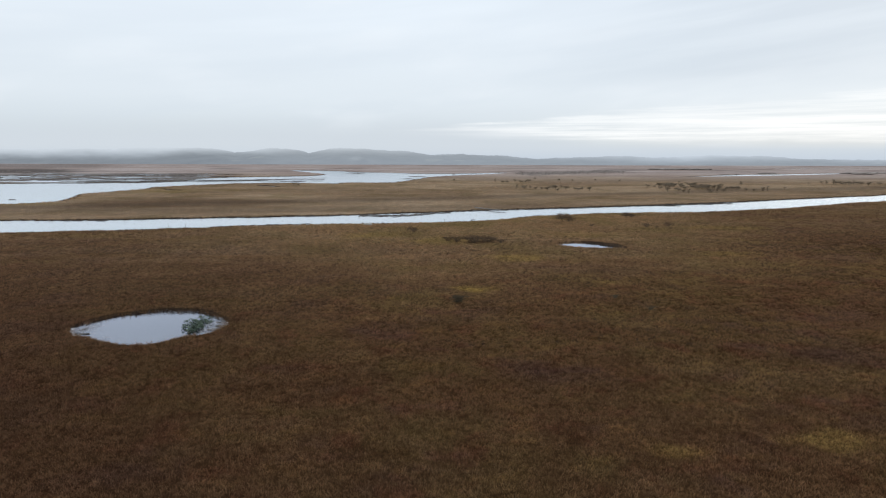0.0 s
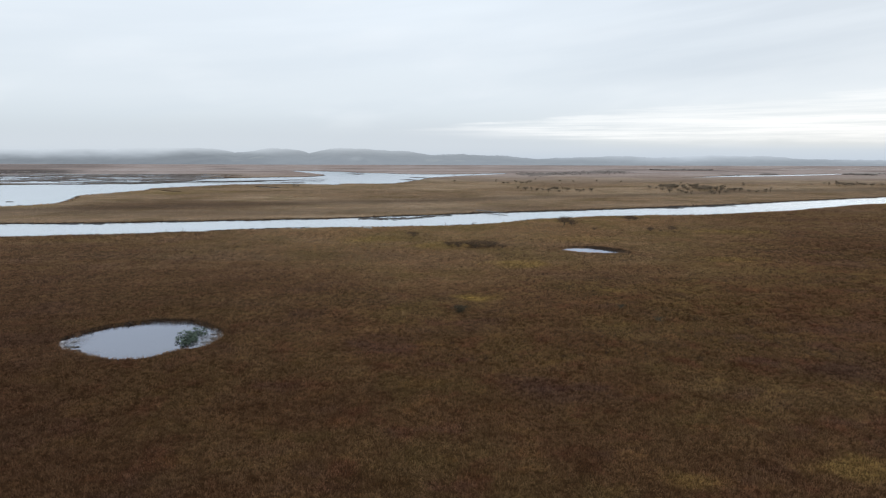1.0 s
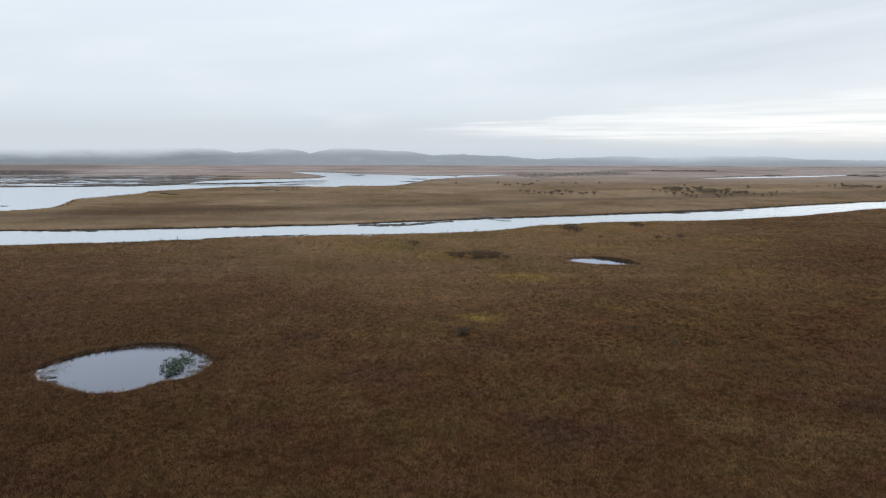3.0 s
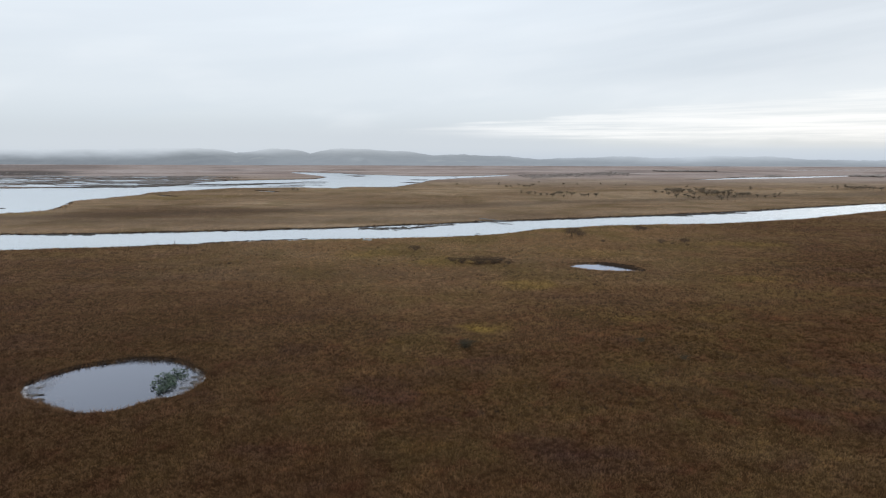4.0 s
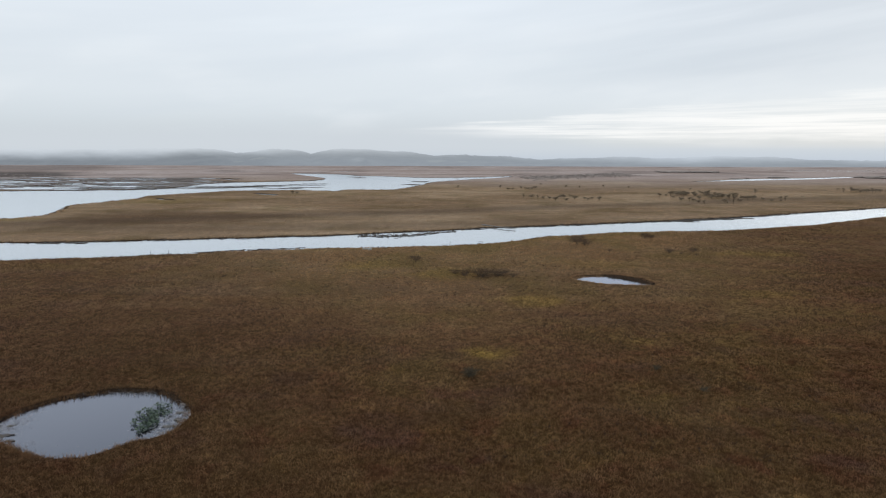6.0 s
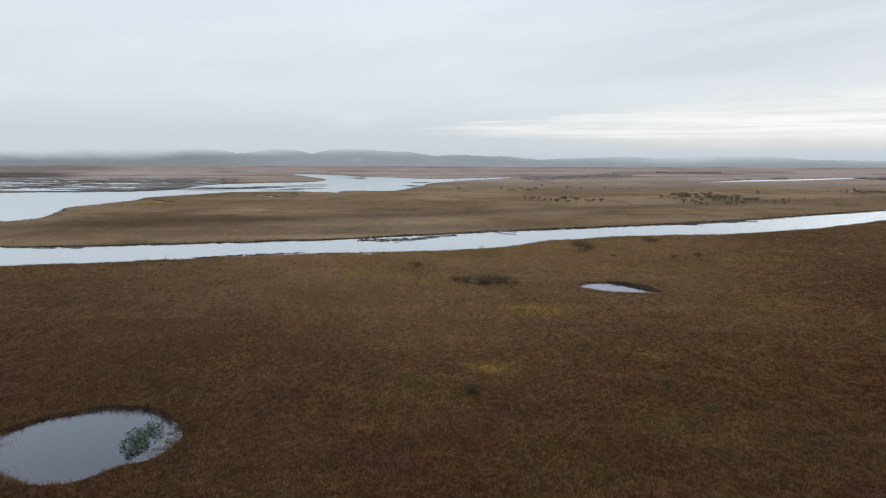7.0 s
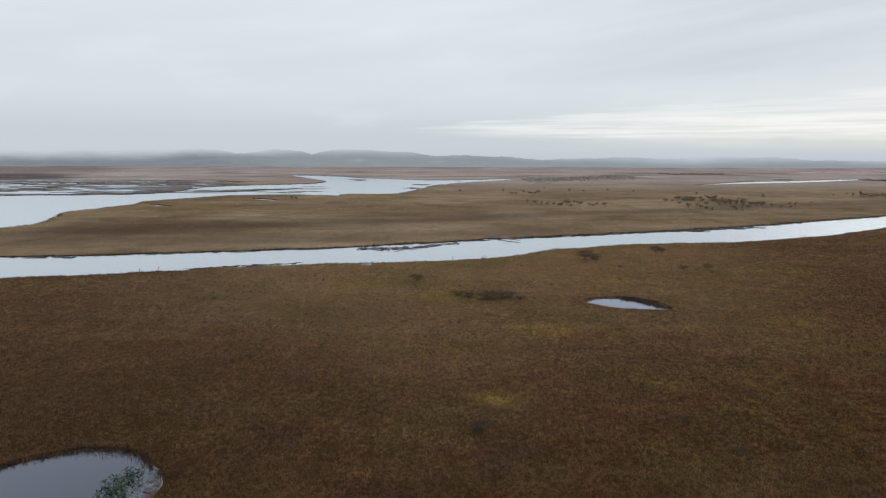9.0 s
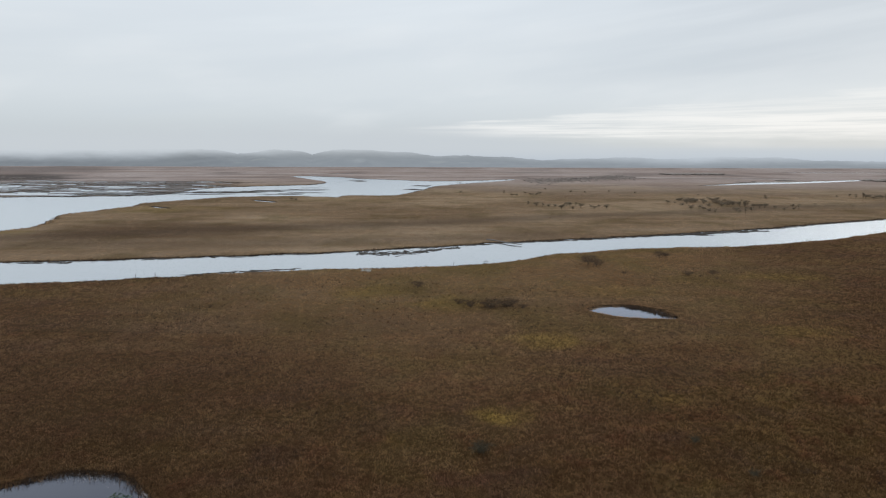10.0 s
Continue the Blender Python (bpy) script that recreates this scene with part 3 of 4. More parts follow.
# ---- sedge and heath: tufts of thin blades, joined ----


def blades(name, x, y, z, per, tall, wide, spread, lean, label, mat=sward):
    """Tufts at the places x, y: per blades each, every blade a thin triangle."""
    n = len(x)
    size = np.repeat(rng.uniform(0.6, 1.25, n), per)
    bx = np.repeat(x, per) + rng.normal(0, spread, n * per)
    by = np.repeat(y, per) + rng.normal(0, spread, n * per)
    bz = np.repeat(z, per) - 0.06
    turn = rng.uniform(0, 2 * math.pi, n * per)
    h = size * rng.uniform(tall[0], tall[1], n * per)
    tilt = rng.uniform(0.05, lean, n * per)
    away = rng.uniform(0, 2 * math.pi, n * per)
    w = wide * rng.uniform(0.6, 1.3, n * per) / 2
    a = np.c_[bx - w * np.cos(turn), by - w * np.sin(turn), bz]
    b = np.c_[bx + w * np.cos(turn), by + w * np.sin(turn), bz]
    c = np.c_[bx + h * tilt * np.cos(away), by + h * tilt * np.sin(away), bz + h]
    verts = np.stack([a, b, c], 1).reshape(-1, 3)
    mesh = bpy.data.meshes.new(name)
    count = n * per
    mesh.vertices.add(count * 3)
    mesh.vertices.foreach_set("co", verts.astype(np.float32).ravel())
    mesh.loops.add(count * 3)
    mesh.loops.foreach_set("vertex_index", np.arange(count * 3, dtype=np.int32))
    mesh.polygons.add(count)
    mesh.polygons.foreach_set("loop_start", np.arange(0, count * 3, 3, dtype=np.int32))
    mesh.update(calc_edges=True)
    mesh.materials.append(mat)
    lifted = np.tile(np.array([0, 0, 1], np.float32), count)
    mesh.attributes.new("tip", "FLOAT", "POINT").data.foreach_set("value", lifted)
    tone = np.clip(0.5 + 0.38 * wobble(x, y, 0.6, 61) + 0.26 * wobble(x, y, 3.1, 62) + rng.normal(0, 0.2, n), 0, 1)
    mesh.attributes.new("tone", "FLOAT", "POINT").data.foreach_set("value", np.repeat(tone, per * 3).astype(np.float32))
    give_fields(mesh, np.repeat(np.repeat(x, per), 3), np.repeat(np.repeat(y, per), 3))
    return tagged(new(name, mesh), label, "grass", kind="stuff")


def scattered(y0, y1, density, side):
    """Places on dry ground between two distances, thinned by patches."""
    many = int(density * 0.8 * (y1 * y1 - y0 * y0))
    y = np.sqrt(rng.uniform(y0 * y0, y1 * y1, many))
    x = rng.uniform(-1, 1, many) * (0.80 * y + 3)
    keep = rng.uniform(0, 1, many) < 0.84 + 0.36 * wobble(x, y, 0.55, 31) + 0.1 * wobble(x, y, 6, 32)
    if side:
        keep &= (y > 195 + 0.36 * x) == (side > 0)
    x, y = x[keep], y[keep]
    keep = ~wet(np.c_[x, y])
    return x[keep], y[keep]


def footing(x, y):
    return 0.10 * wobble(x, y, 5.5, 8) + 0.10 * wobble(x, y, 17, 9)


TUFTS = "brown autumn sedge and heath tufts covering the bog"
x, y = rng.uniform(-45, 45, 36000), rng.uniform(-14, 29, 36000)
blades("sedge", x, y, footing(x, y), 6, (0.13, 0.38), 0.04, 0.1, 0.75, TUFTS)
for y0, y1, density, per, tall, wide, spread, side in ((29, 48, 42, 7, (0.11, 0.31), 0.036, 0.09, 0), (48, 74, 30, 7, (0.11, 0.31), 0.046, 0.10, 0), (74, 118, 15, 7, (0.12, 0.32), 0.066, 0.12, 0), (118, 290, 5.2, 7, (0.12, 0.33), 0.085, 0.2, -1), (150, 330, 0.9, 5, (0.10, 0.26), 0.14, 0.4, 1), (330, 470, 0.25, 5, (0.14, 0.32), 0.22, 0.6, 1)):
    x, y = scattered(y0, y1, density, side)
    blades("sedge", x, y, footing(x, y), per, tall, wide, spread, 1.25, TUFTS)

# dark dwarf heath clumps among the sedge
x, y = rng.uniform(-70, 95, 12000), rng.uniform(60, 180, 12000)
ok = (wobble(x, y, 16, 81) + 0.6 * wobble(x, y, 4, 82) > 0.1) & (y < 172 + 0.3 * x) & (rng.random(12000) < 1.15 - y / 240)
x, y = x[ok], y[ok]
ok = ~wet(np.c_[x, y])
blades("heath_clump", x[ok], y[ok], footing(x[ok], y[ok]), 9, (0.16, 0.42), 0.08, 0.10, 1.0, "small dark heath clumps dotted through the sedge", heath_twigs)


def fringe(name, line, pace, off, tall, wide, label, reach=(-1e9, 1e9), into=False, mat=sward):
    """Taller sedge along a shore."""
    nxt = np.roll(line, -1, 0)
    long = np.linalg.norm(nxt - line, axis=1)
    many = np.maximum(1, (long / pace).astype(int))
    many = np.where(long > 30, 1, many)
    p = np.repeat(line, many, 0) + (np.repeat(nxt - line, many, 0)) * rng.uniform(0, 1, (many.sum(), 1))
    p = p + rng.normal(0, off, p.shape)
    ok = (p[:, 1] < reach[1]) & (p[:, 1] > reach[0]) & (np.abs(p[:, 0]) < 0.82 * p[:, 1] + 5)
    ok &= rng.uniform(0, 1, len(p)) < 0.6 + 0.7 * wobble(p[:, 0], p[:, 1], 1.1, 41)
    p = p[ok]
    soaked = wet(p)
    if not into:
        p, soaked = p[~soaked], soaked[~soaked]
    return blades(name, p[:, 0], p[:, 1], np.where(soaked, -0.28, 0.0), 5, tall, wide, 0.12, 0.7, label, mat)


fringe("shore_sedge", waters[2][1], 0.022, 0.36, (0.2, 0.55), 0.04, "tall brown sedge along the edge of the pond", into=True)
fringe("shore_sedge", waters[3][1], 0.025, 0.45, (0.18, 0.45), 0.06, "tall brown sedge along the edge of the small pond", into=True)
fringe("shore_reed", waters[0][1], 0.12, 0.9, (0.18, 0.48), 0.11, "dry reeds along the river banks", (120, 330))
fringe("dark_rushes", waters[0][1], 0.10, 0.30, (0.2, 0.55), 0.10, "dark rushes along the muddy river edge", (120, 330), True, rush)
fringe("dark_rushes", waters[1][1], 0.30, 0.6, (0.25, 0.7), 0.2, "dark rushes along the muddy lake edge", (200, 640), True, rush)
fringe("shore_reed", waters[1][1], 0.4, 1.5, (0.3, 0.8), 0.25, "dry reeds along the lake shore", (200, 400))


def strewn(name, cx, cy, rx, ry, many, tall, wide, label, mat):
    """Sparse stems standing in shallow water."""
    x, y = cx + rng.normal(0, rx, many), cy + rng.normal(0, ry, many)
    ok = wet(np.c_[x, y])
    x, y = x[ok], y[ok]
    return blades(name, x, y, 0 * x - 0.30, 3, tall, wide, 0.12, 2.2, label, mat)


strewn("pond_stems", -27.3, 67.8, 0.85, 2.3, 1900, (0.06, 0.30), 0.05, "pale dead sedge stems in the shallow edge of the pond", litter)
strewn("pond_stems", -42.2, 66.0, 0.8, 1.5, 1500, (0.06, 0.28), 0.05, "pale dead sedge stems in the shallow edge of the pond", litter)
strewn("pond_stems", -39.6, 62.9, 1.8, 0.45, 900, (0.06, 0.22), 0.05, "pale dead sedge stems in the shallow edge of the pond", litter)

strewn("pond_stems", -35.5, 74.6, 4.0, 0.5, 420, (0.10, 0.42), 0.05, "pale dead sedge stems standing at the back of the pond", litter)
# a rim of bleached litter along both ends of the pond
rim = waters[2][1]
middle_of = rim.mean(0)
for low_x, high_x, many in ((-28.6, -20.0, 1500), (-60.0, -40.6, 1300)):
    ends = rim[(rim[:, 0] > low_x) & (rim[:, 0] < high_x) & ((rim[:, 1] < 67.0) | (low_x > -40))]
    pick = ends[rng.integers(0, len(ends), many)]
    pick = pick + (middle_of - pick) * (0.02 + 0.05 * rng.random((many, 1)) ** 2) + rng.normal(0, 0.10, (many, 2))
    pick = pick[wobble(pick[:, 0], pick[:, 1], 0.8, 45) > -0.35]
    blades("reed_litter", pick[:, 0], pick[:, 1], np.full(len(pick), -0.22), 2, (0.05, 0.16), 0.07, 0.06, 3.0, "bleached reed litter washed up along the pond", litter)


def litter_line(rim, low_x, high_x, low_y, high_y, inset, width):
    """A broken ribbon of bleached litter floating along a stretch of the shore."""
    pick = np.nonzero((rim[:, 0] > low_x) & (rim[:, 0] < high_x) & (rim[:, 1] > low_y) & (rim[:, 1] < high_y))[0]
    centre, bm = rim.mean(0), bmesh.new()
    last = None
    for k in pick:
        p = rim[k]
        way = (centre - p) / np.linalg.norm(centre - p)
        shift = inset * (1 + 0.7 * float(wobble(p[0], p[1], 1.3, 47)))
        wide = width * max(0.0, 0.75 + 0.9 * float(wobble(p[0], p[1], 0.7, 48)) + rng.uniform(-0.15, 0.15))
        if wide <= 0.02:
            last = None
            continue
        a, b = p + way * (shift - wide / 2), p + way * (shift + wide / 2)
        pair = [bm.verts.new((a[0], a[1], -0.195)), bm.verts.new((p[0] + way[0] * shift, p[1] + way[1] * shift, -0.165)), bm.verts.new((b[0], b[1], -0.195))]
        if last is not None and k - last[1] == 1:
            for i in range(2):
                bm.faces.new((last[0][i], last[0][i + 1], pair[i + 1], pair[i]))
        last = (pair, k)
    mesh = bpy.data.meshes.new("litter_line")
    bm.to_mesh(mesh)
    bm.free()
    mesh.materials.append(bleached)
    tagged(new("litter_line", mesh), "thin pale line of bleached litter floating at the pond edge", "litter", kind="stuff")


litter_line(rim, -28.8, -20, 62, 72.0, 0.16, 0.17)
litter_line(rim, -60, -39.5, 60, 66.8, 0.25, 0.26)
# tall dark rushes at the back of the small pond and of the round one
s = rng.random(640)
blades("dark_rushes", 34.4 + 6.0 * s + rng.normal(0, 0.5, 640), 137.0 - 7.2 * s ** 1.6 + rng.normal(0, 0.55, 640), np.full(640, -0.22), 5, (0.15, 0.62), 0.06, 0.12, 0.5, "dark rushes at the back of the small pond", rush)
back = rim[(rim[:, 1] > 70.0)]
pick = back[rng.integers(0, len(back), 800)] + rng.normal(0, 0.3, (800, 2)) - (0, 0.15)
pick = pick[wobble(pick[:, 0], pick[:, 1], 0.9, 46) > -0.05]
blades("dark_rushes", pick[:, 0], pick[:, 1], np.full(len(pick), -0.22), 4, (0.2, 0.7), 0.045, 0.10, 0.6, "dark rushes at the back of the round pond", rush)

# ---- plants standing in the pond ----


def leafy_plant(size, leaves):
    """A clump of upright oval leaves."""
    bm = bmesh.new()
    for _ in range(leaves):
        turn, lift = rng.uniform(0, 2 * math.pi), rng.uniform(0.1, 1.1)
        far, h = size * rng.uniform(0.05, 0.55), size * rng.uniform(0.15, 0.75)
        long, wide = size * rng.uniform(0.28, 0.5), size * rng.uniform(0.12, 0.2)
        out = Vector((math.cos(turn), math.sin(turn), 0))
        side = Vector((-out.y, out.x, 0))
        root = out * far + Vector((0, 0, h))
        rise = (out * math.cos(lift) + Vector((0, 0, math.sin(lift)))) * long
        fold = Vector((0, 0, 0.25 * wide))
        a, e = bm.verts.new(root), bm.verts.new(root + rise)
        b, d = bm.verts.new(root + rise * 0.5 + side * wide + fold), bm.verts.new(root + rise * 0.5 - side * wide + fold)
        m = bm.verts.new(root + rise * 0.5)
        for three in ((a, b, m), (b, e, m), (e, d, m), (d, a, m)):
            bm.faces.new(three)
        f, g = bm.verts.new(out * far * 0.3 - side * 0.012), bm.verts.new(out * far * 0.3 + side * 0.012)
        bm.faces.new((f, g, a))
    return bm


plant_kinds = []
for n in range(4):
    bm = leafy_plant(0.75, 16)
    mesh = bpy.data.meshes.new("water_plant")
    bm.to_mesh(mesh)
    bm.free()
    mesh.materials.append(cress)
    plant_kinds.append(mesh)
for n in range(52):
    s = rng.uniform(0, 1)
    x = -29.0 - 0.7 * s + rng.normal(0, 0.48)
    y = 64.9 + 6.0 * s + rng.normal(0, 0.5)
    if not wet([(x, y)])[0]:
        continue
    ob = new("water_plant", plant_kinds[n % 4])
    k = rng.uniform(0.5, 0.95)
    ob.matrix_world = pose(x, y, -0.36, 0, 0, rng.uniform(0, 360)) @ Matrix.Diagonal((k, k, k, 1))
    tagged(ob, "green broad-leaved water plant standing in the dark pond", "water plant", "green plants in the pond")

# ---- trees and shrubs ----


def limb(bm, path, r0, r1, sides=5):
    """A tapered stem along a path."""
    rings = []
    for k, p in enumerate(path):
        ahead = (path[min(k + 1, len(path) - 1)] - path[max(k - 1, 0)]).normalized()
        side = ahead.cross(Vector((0.31, 0.95, 0.05))).normalized()
        up = side.cross(ahead)
        rad = r0 + (r1 - r0) * k / (len(path) - 1)
        rings.append([bm.verts.new(p + rad * (math.cos(u) * side + math.sin(u) * up)) for u in (2 * math.pi * i / sides for i in range(sides))])
    for a, b in zip(rings, rings[1:]):
        for i in range(sides):
            bm.faces.new((a[i], a[(i + 1) % sides], b[(i + 1) % sides], b[i]))


def tree(name, tall, wide, stems, leaves, clear, leaf, mat, label, category, group=""):
    """A low, flat-headed tree of several leaning stems. clear: the share of bare stem below the crown."""
    root = tagged(new(name), label, category, group)
    tips = []
    bend = 2.3 if clear > 0.3 else 1.1
    bm = bmesh.new()
    for n in range(stems):
        turn = 2 * math.pi * (n + rng.uniform(-0.3, 0.3)) / stems
        reach = wide * rng.uniform(0.18, 0.42)
        top = tall * rng.uniform(0.72, 0.95)
        foot = Vector((rng.normal(0, 0.06), rng.normal(0, 0.06), -0.25))
        path = [foot]
        for k in range(1, 6):
            s = k / 5
            path.append(Vector((math.cos(turn) * reach * s ** bend + rng.normal(0, 0.05), math.sin(turn) * reach * s ** bend + rng.normal(0, 0.05), top * s ** 0.75)))
        limb(bm, path, 0.032 * tall * rng.uniform(0.7, 1.2), 0.012)
        for k in range(5):
            s = rng.uniform(clear, 0.95)
            begin = path[0].lerp(path[-1], s)
            spin = rng.uniform(0, 2 * math.pi)
            end = begin + Vector((math.cos(spin), math.sin(spin), rng.uniform(0.1, 0.6))) * wide * rng.uniform(0.14, 0.34)
            end.z = min(end.z, tall)
            limb(bm, [begin, begin.lerp(end, 0.5) + Vector((0, 0, 0.05)), end], 0.012 * tall, 0.006, 4)
            tips += [end, begin.lerp(end, 0.6)]
        tips.append(path[-1])
    part("trunk", bm, bark, root, "dark crooked stems")
    bm = bmesh.new()
    for _ in range(leaves):
        t = tips[int(rng.integers(len(tips)))]
        p = t + Vector((rng.normal(0, 0.09 * wide), rng.normal(0, 0.09 * wide), rng.normal(0, 0.04 * tall)))
        p.z = max(p.z, clear * tall * 0.9)
        s = leaf * rng.uniform(0.5, 1.3)
        a = Vector(rng.normal(0, 1, 3)).normalized() * s
        b = a.cross(Vector(rng.normal(0, 1, 3))).normalized() * s * 0.6
        bm.faces.new([bm.verts.new(p + v) for v in (-a, b, a, -b)])
    part("crown", bm, mat, root)
    return root


ALDERS = "low alders scattered over the reed beds"
kinds = [tree("alder_tree", *shape, twigs, "small dark flat-headed alder standing in the tan reeds", "tree", ALDERS) for shape in (
    (2.7, 2.7, 3, 380, 0.50, 0.16), (2.3, 3.3, 4, 420, 0.50, 0.16), (3.1, 2.1, 2, 300, 0.50, 0.16), (2.0, 2.3, 3, 340, 0.44, 0.15), (2.8, 3.6, 4, 480, 0.52, 0.17))]


def spot(kind, x, y, k=1.0):
    ob = copy_thing(kind, pose(x, y, -0.02, 0, 0, rng.uniform(0, 360)))
    ob.scale = (k, k, k)
    return ob


# where each alder of the large grove stands
GROVE = [(132, 380), (137, 384), (142, 387), (136, 364), (130, 340), (149, 385), (154, 392), (137, 346), (159, 395), (134.5, 338), (165, 400), (147, 358), (134.5, 330), (164, 393), (163, 385), (169, 396), (135, 322), (160, 371), (155, 359), (172, 393), (160, 365), (168, 379), (167, 372), (166, 365), (149, 330), (148, 325), (171, 366), (152, 325), (160, 336), (173, 359), (175, 360), (173.5, 353), (176, 353), (180.5, 360), (179, 348), (178, 337), (195, 360), (185.5, 342), (191, 346), (145, 382), (151, 389)]
# the straggling rows, the far clump and the single ones
STRAGGLERS = [(45.5, 365), (49, 361), (52, 355), (55, 353), (60, 353), (60, 341), (67.5, 362), (69, 359), (66, 339), (72, 362), (73, 353), (78, 350), (79, 343), (83.5, 350), (87, 346), (45, 439), (48.5, 444), (55, 460), (57, 450), (60.5, 450), (63, 447), (67, 460), (40, 459)]
RIGHT_CLUMP = [(279, 429), (285, 433), (284.5, 427), (291, 433), (293, 429), (298, 432), (297, 427), (282, 417), (293, 427), (290, 418), (299, 427), (297, 412), (302, 424), (316, 428)]
SINGLES = [(80, 514), (95, 484), (103.5, 473), (125.5, 486), (142, 475), (273, 440), (290, 452), (217, 374), (212, 419), (214, 424), (187, 401), (179, 448), (-96, 392), (-100, 395), (9, 470)]
LAKE_END = [(5, 604), (14, 622), (22, 634), (33, 648), (41, 655), (49, 664), (62, 680), (70, 676), (84, 668), (96, 676), (112, 685)]
CORE = [(146 + 27 * u, 396 - 34 * u + 10 * v) for u, v in rng.uniform(0, 1, (34, 2))]
free = list(kinds)
for places, k, spread in ((GROVE, 1.0, 0.8), (CORE, 0.95, 2.5), (STRAGGLERS, 0.95, 0.6), (RIGHT_CLUMP, 1.1, 0.8), (SINGLES, 0.78, 0.0), (LAKE_END, 0.62, 4.0)):
    for x, y in places:
        x, y = x + rng.normal(0, spread), y + rng.normal(0, spread)
        size = k * rng.uniform(0.75, 1.15)
        if free:
            ob = free.pop()
            ob.matrix_basis = pose(x, y, -0.02, 0, 0, rng.uniform(0, 360)) @ Matrix.Diagonal((size, size, size, 1))
        else:
            spot(kinds[int(rng.integers(5))], x, y, size)

THICKET = "dark scrub near the river"
bush_a = tree("shrub", 1.7, 5.6, 10, 1500, 0.12, 0.10, brush, "dark bare-looking shrub on the brown bog", "shrub", THICKET)
bush_b = tree("shrub", 1.35, 3.0, 8, 620, 0.20, 0.09, brush, "dark bare-looking shrub on the brown bog", "shrub", THICKET)
bush_c = tree("shrub", 2.2, 4.4, 6, 800, 0.46, 0.12, brush, "dark flat-headed shrub standing near the river bank", "shrub", THICKET)
bush_a.matrix_basis = pose(7.0, 134.6, 0)
bush_b.matrix_basis = pose(3.2, 135.6, 0)
bush_c.matrix_basis = pose(36.8, 180.2, 0) @ Matrix.Diagonal((1.15, 1.15, 1.15, 1))
for kind, x, y, k in ((bush_a, 10.4, 135.8, 0.8), (bush_b, 13.3, 134.6, 0.7), (bush_b, 1.0, 137.8, 0.8), (bush_b, 12.2, 138.6, 0.6), (bush_c, 38.2, 177.2, 0.95), (bush_c, 60.2, 192.1, 0.8), (bush_c, 62.0, 192.6, 0.6), (bush_b, 43.0, 168.5, 0.5), (bush_b, 58.1, 166.4, 0.85), (bush_c, 64.4, 166.8, 0.62), (bush_b, 60.6, 165.0, 0.4), (bush_b, 63.5, 162.4, 0.4), (bush_c, -7.8, 151.3, 0.74)):
    spot(kind, x, y, k)
low = tree("shrub", 0.95, 2.3, 9, 1500, 0.10, 0.055, low_twigs, "low grey-green twiggy bush among brown sedge", "shrub")
low.matrix_basis = pose(2.0, 79.2, 0)
for x, y, k in ((24.5, 81.5, 0.55), (27.5, 75.0, 0.5)):
    spot(low, x, y, k)

# belts of scrub and wood on the far side of the marsh
clumps = []
for x0, x1, y0, dy, many, tall in ((-700, -410, 690, 40, 700, 0.6), (472, 492, 692, 4, 90, 3.4), (526, 548, 733, 6, 60, 2.2), (600, 680, 760, 10, 200, 2.0), (376, 390, 698, 2, 40, 2.2), (312, 350, 657, 5, 50, 1.3), (400, 414, 671, 2, 22, 1.6), (322, 400, 903, 8, 340, 3.2)):
    x = rng.uniform(x0, x1, many)
    y = y0 + rng.normal(0, dy, many) + 0.05 * (x - x0)
    ok = wobble(x, y, 38, 51) + 0.5 * wobble(x, y, 9, 52) > -0.15
    clumps.append(np.c_[x, y, np.full(many, tall)][ok])
x = rng.uniform(85, 245, 700)
clumps.append(np.c_[x, 670 + 0.95 * (x - 90) + rng.normal(0, 30, 700), np.full(700, 0.8)])
clumps = np.concatenate(clumps)
clumps = clumps[~wet(clumps[:, :2])]
verts, tris = [], []
for x, y, tall in clumps:
    k = len(verts)
    s, h = 2.4 * tall * rng.uniform(0.6, 1.3), 0.7 * tall * rng.uniform(0.4, 1.1)
    ring = [(x + s * math.cos(u) * rng.uniform(0.7, 1.2), y + s * math.sin(u), h * rng.uniform(0.25, 0.6)) for u in np.linspace(0, 2 * math.pi, 6, endpoint=False)]
    verts += ring + [(x + rng.normal(0, 0.3 * s), y, h), (x, y, -0.3)]
    for i in range(6):
        tris += [(k + i, k + (i + 1) % 6, k + 6), (k + (i + 1) % 6, k + i, k + 7)]
mesh = flat_mesh("far_scrub", verts, tris)
mesh.materials.append(scrub)
tagged(new("far_scrub", mesh), "dark belts of scrub far out on the marsh", "scrub", kind="stuff")

# ---- mats of dead reed, drifted wood and stakes by the water ----


def mat_shape(bm, x, y, z, long, wide, sides, tall=1.0):
    """A ragged floating mat of dead reed, one low lumpy piece."""
    seed = Vector((rng.uniform(0, 90), rng.uniform(0, 90), 0))
    rows = []
    for j, s in enumerate((0.34, 0.68, 0.9, 1.0)):
        row = []
        for i in range(sides):
            u = 2 * math.pi * i / sides
            way = Vector((math.cos(u), math.sin(u), 0))
            far = s * (0.72 + 0.65 * noise.noise(way * 2.6 + seed) + 0.25 * rng.uniform(-1, 1) * s)
            p = Vector((0.62 * long * way.x * far, 0.62 * wide * way.y * far, 0))
            h = 0.10 + 0.22 * noise.noise(Vector((p.x * 0.9, p.y * 0.9, 5)) + seed)
            row.append(bm.verts.new((x + p.x, y + p.y, z + tall * (max(h, -0.03) if j < 3 else -0.12))))
        rows.append(row)
    for a, c in zip(rows, rows[1:]):
        for i in range(sides):
            bm.faces.new((a[i], a[(i + 1) % sides], c[(i + 1) % sides], c[i]))
    bm.faces.new(rows[0])


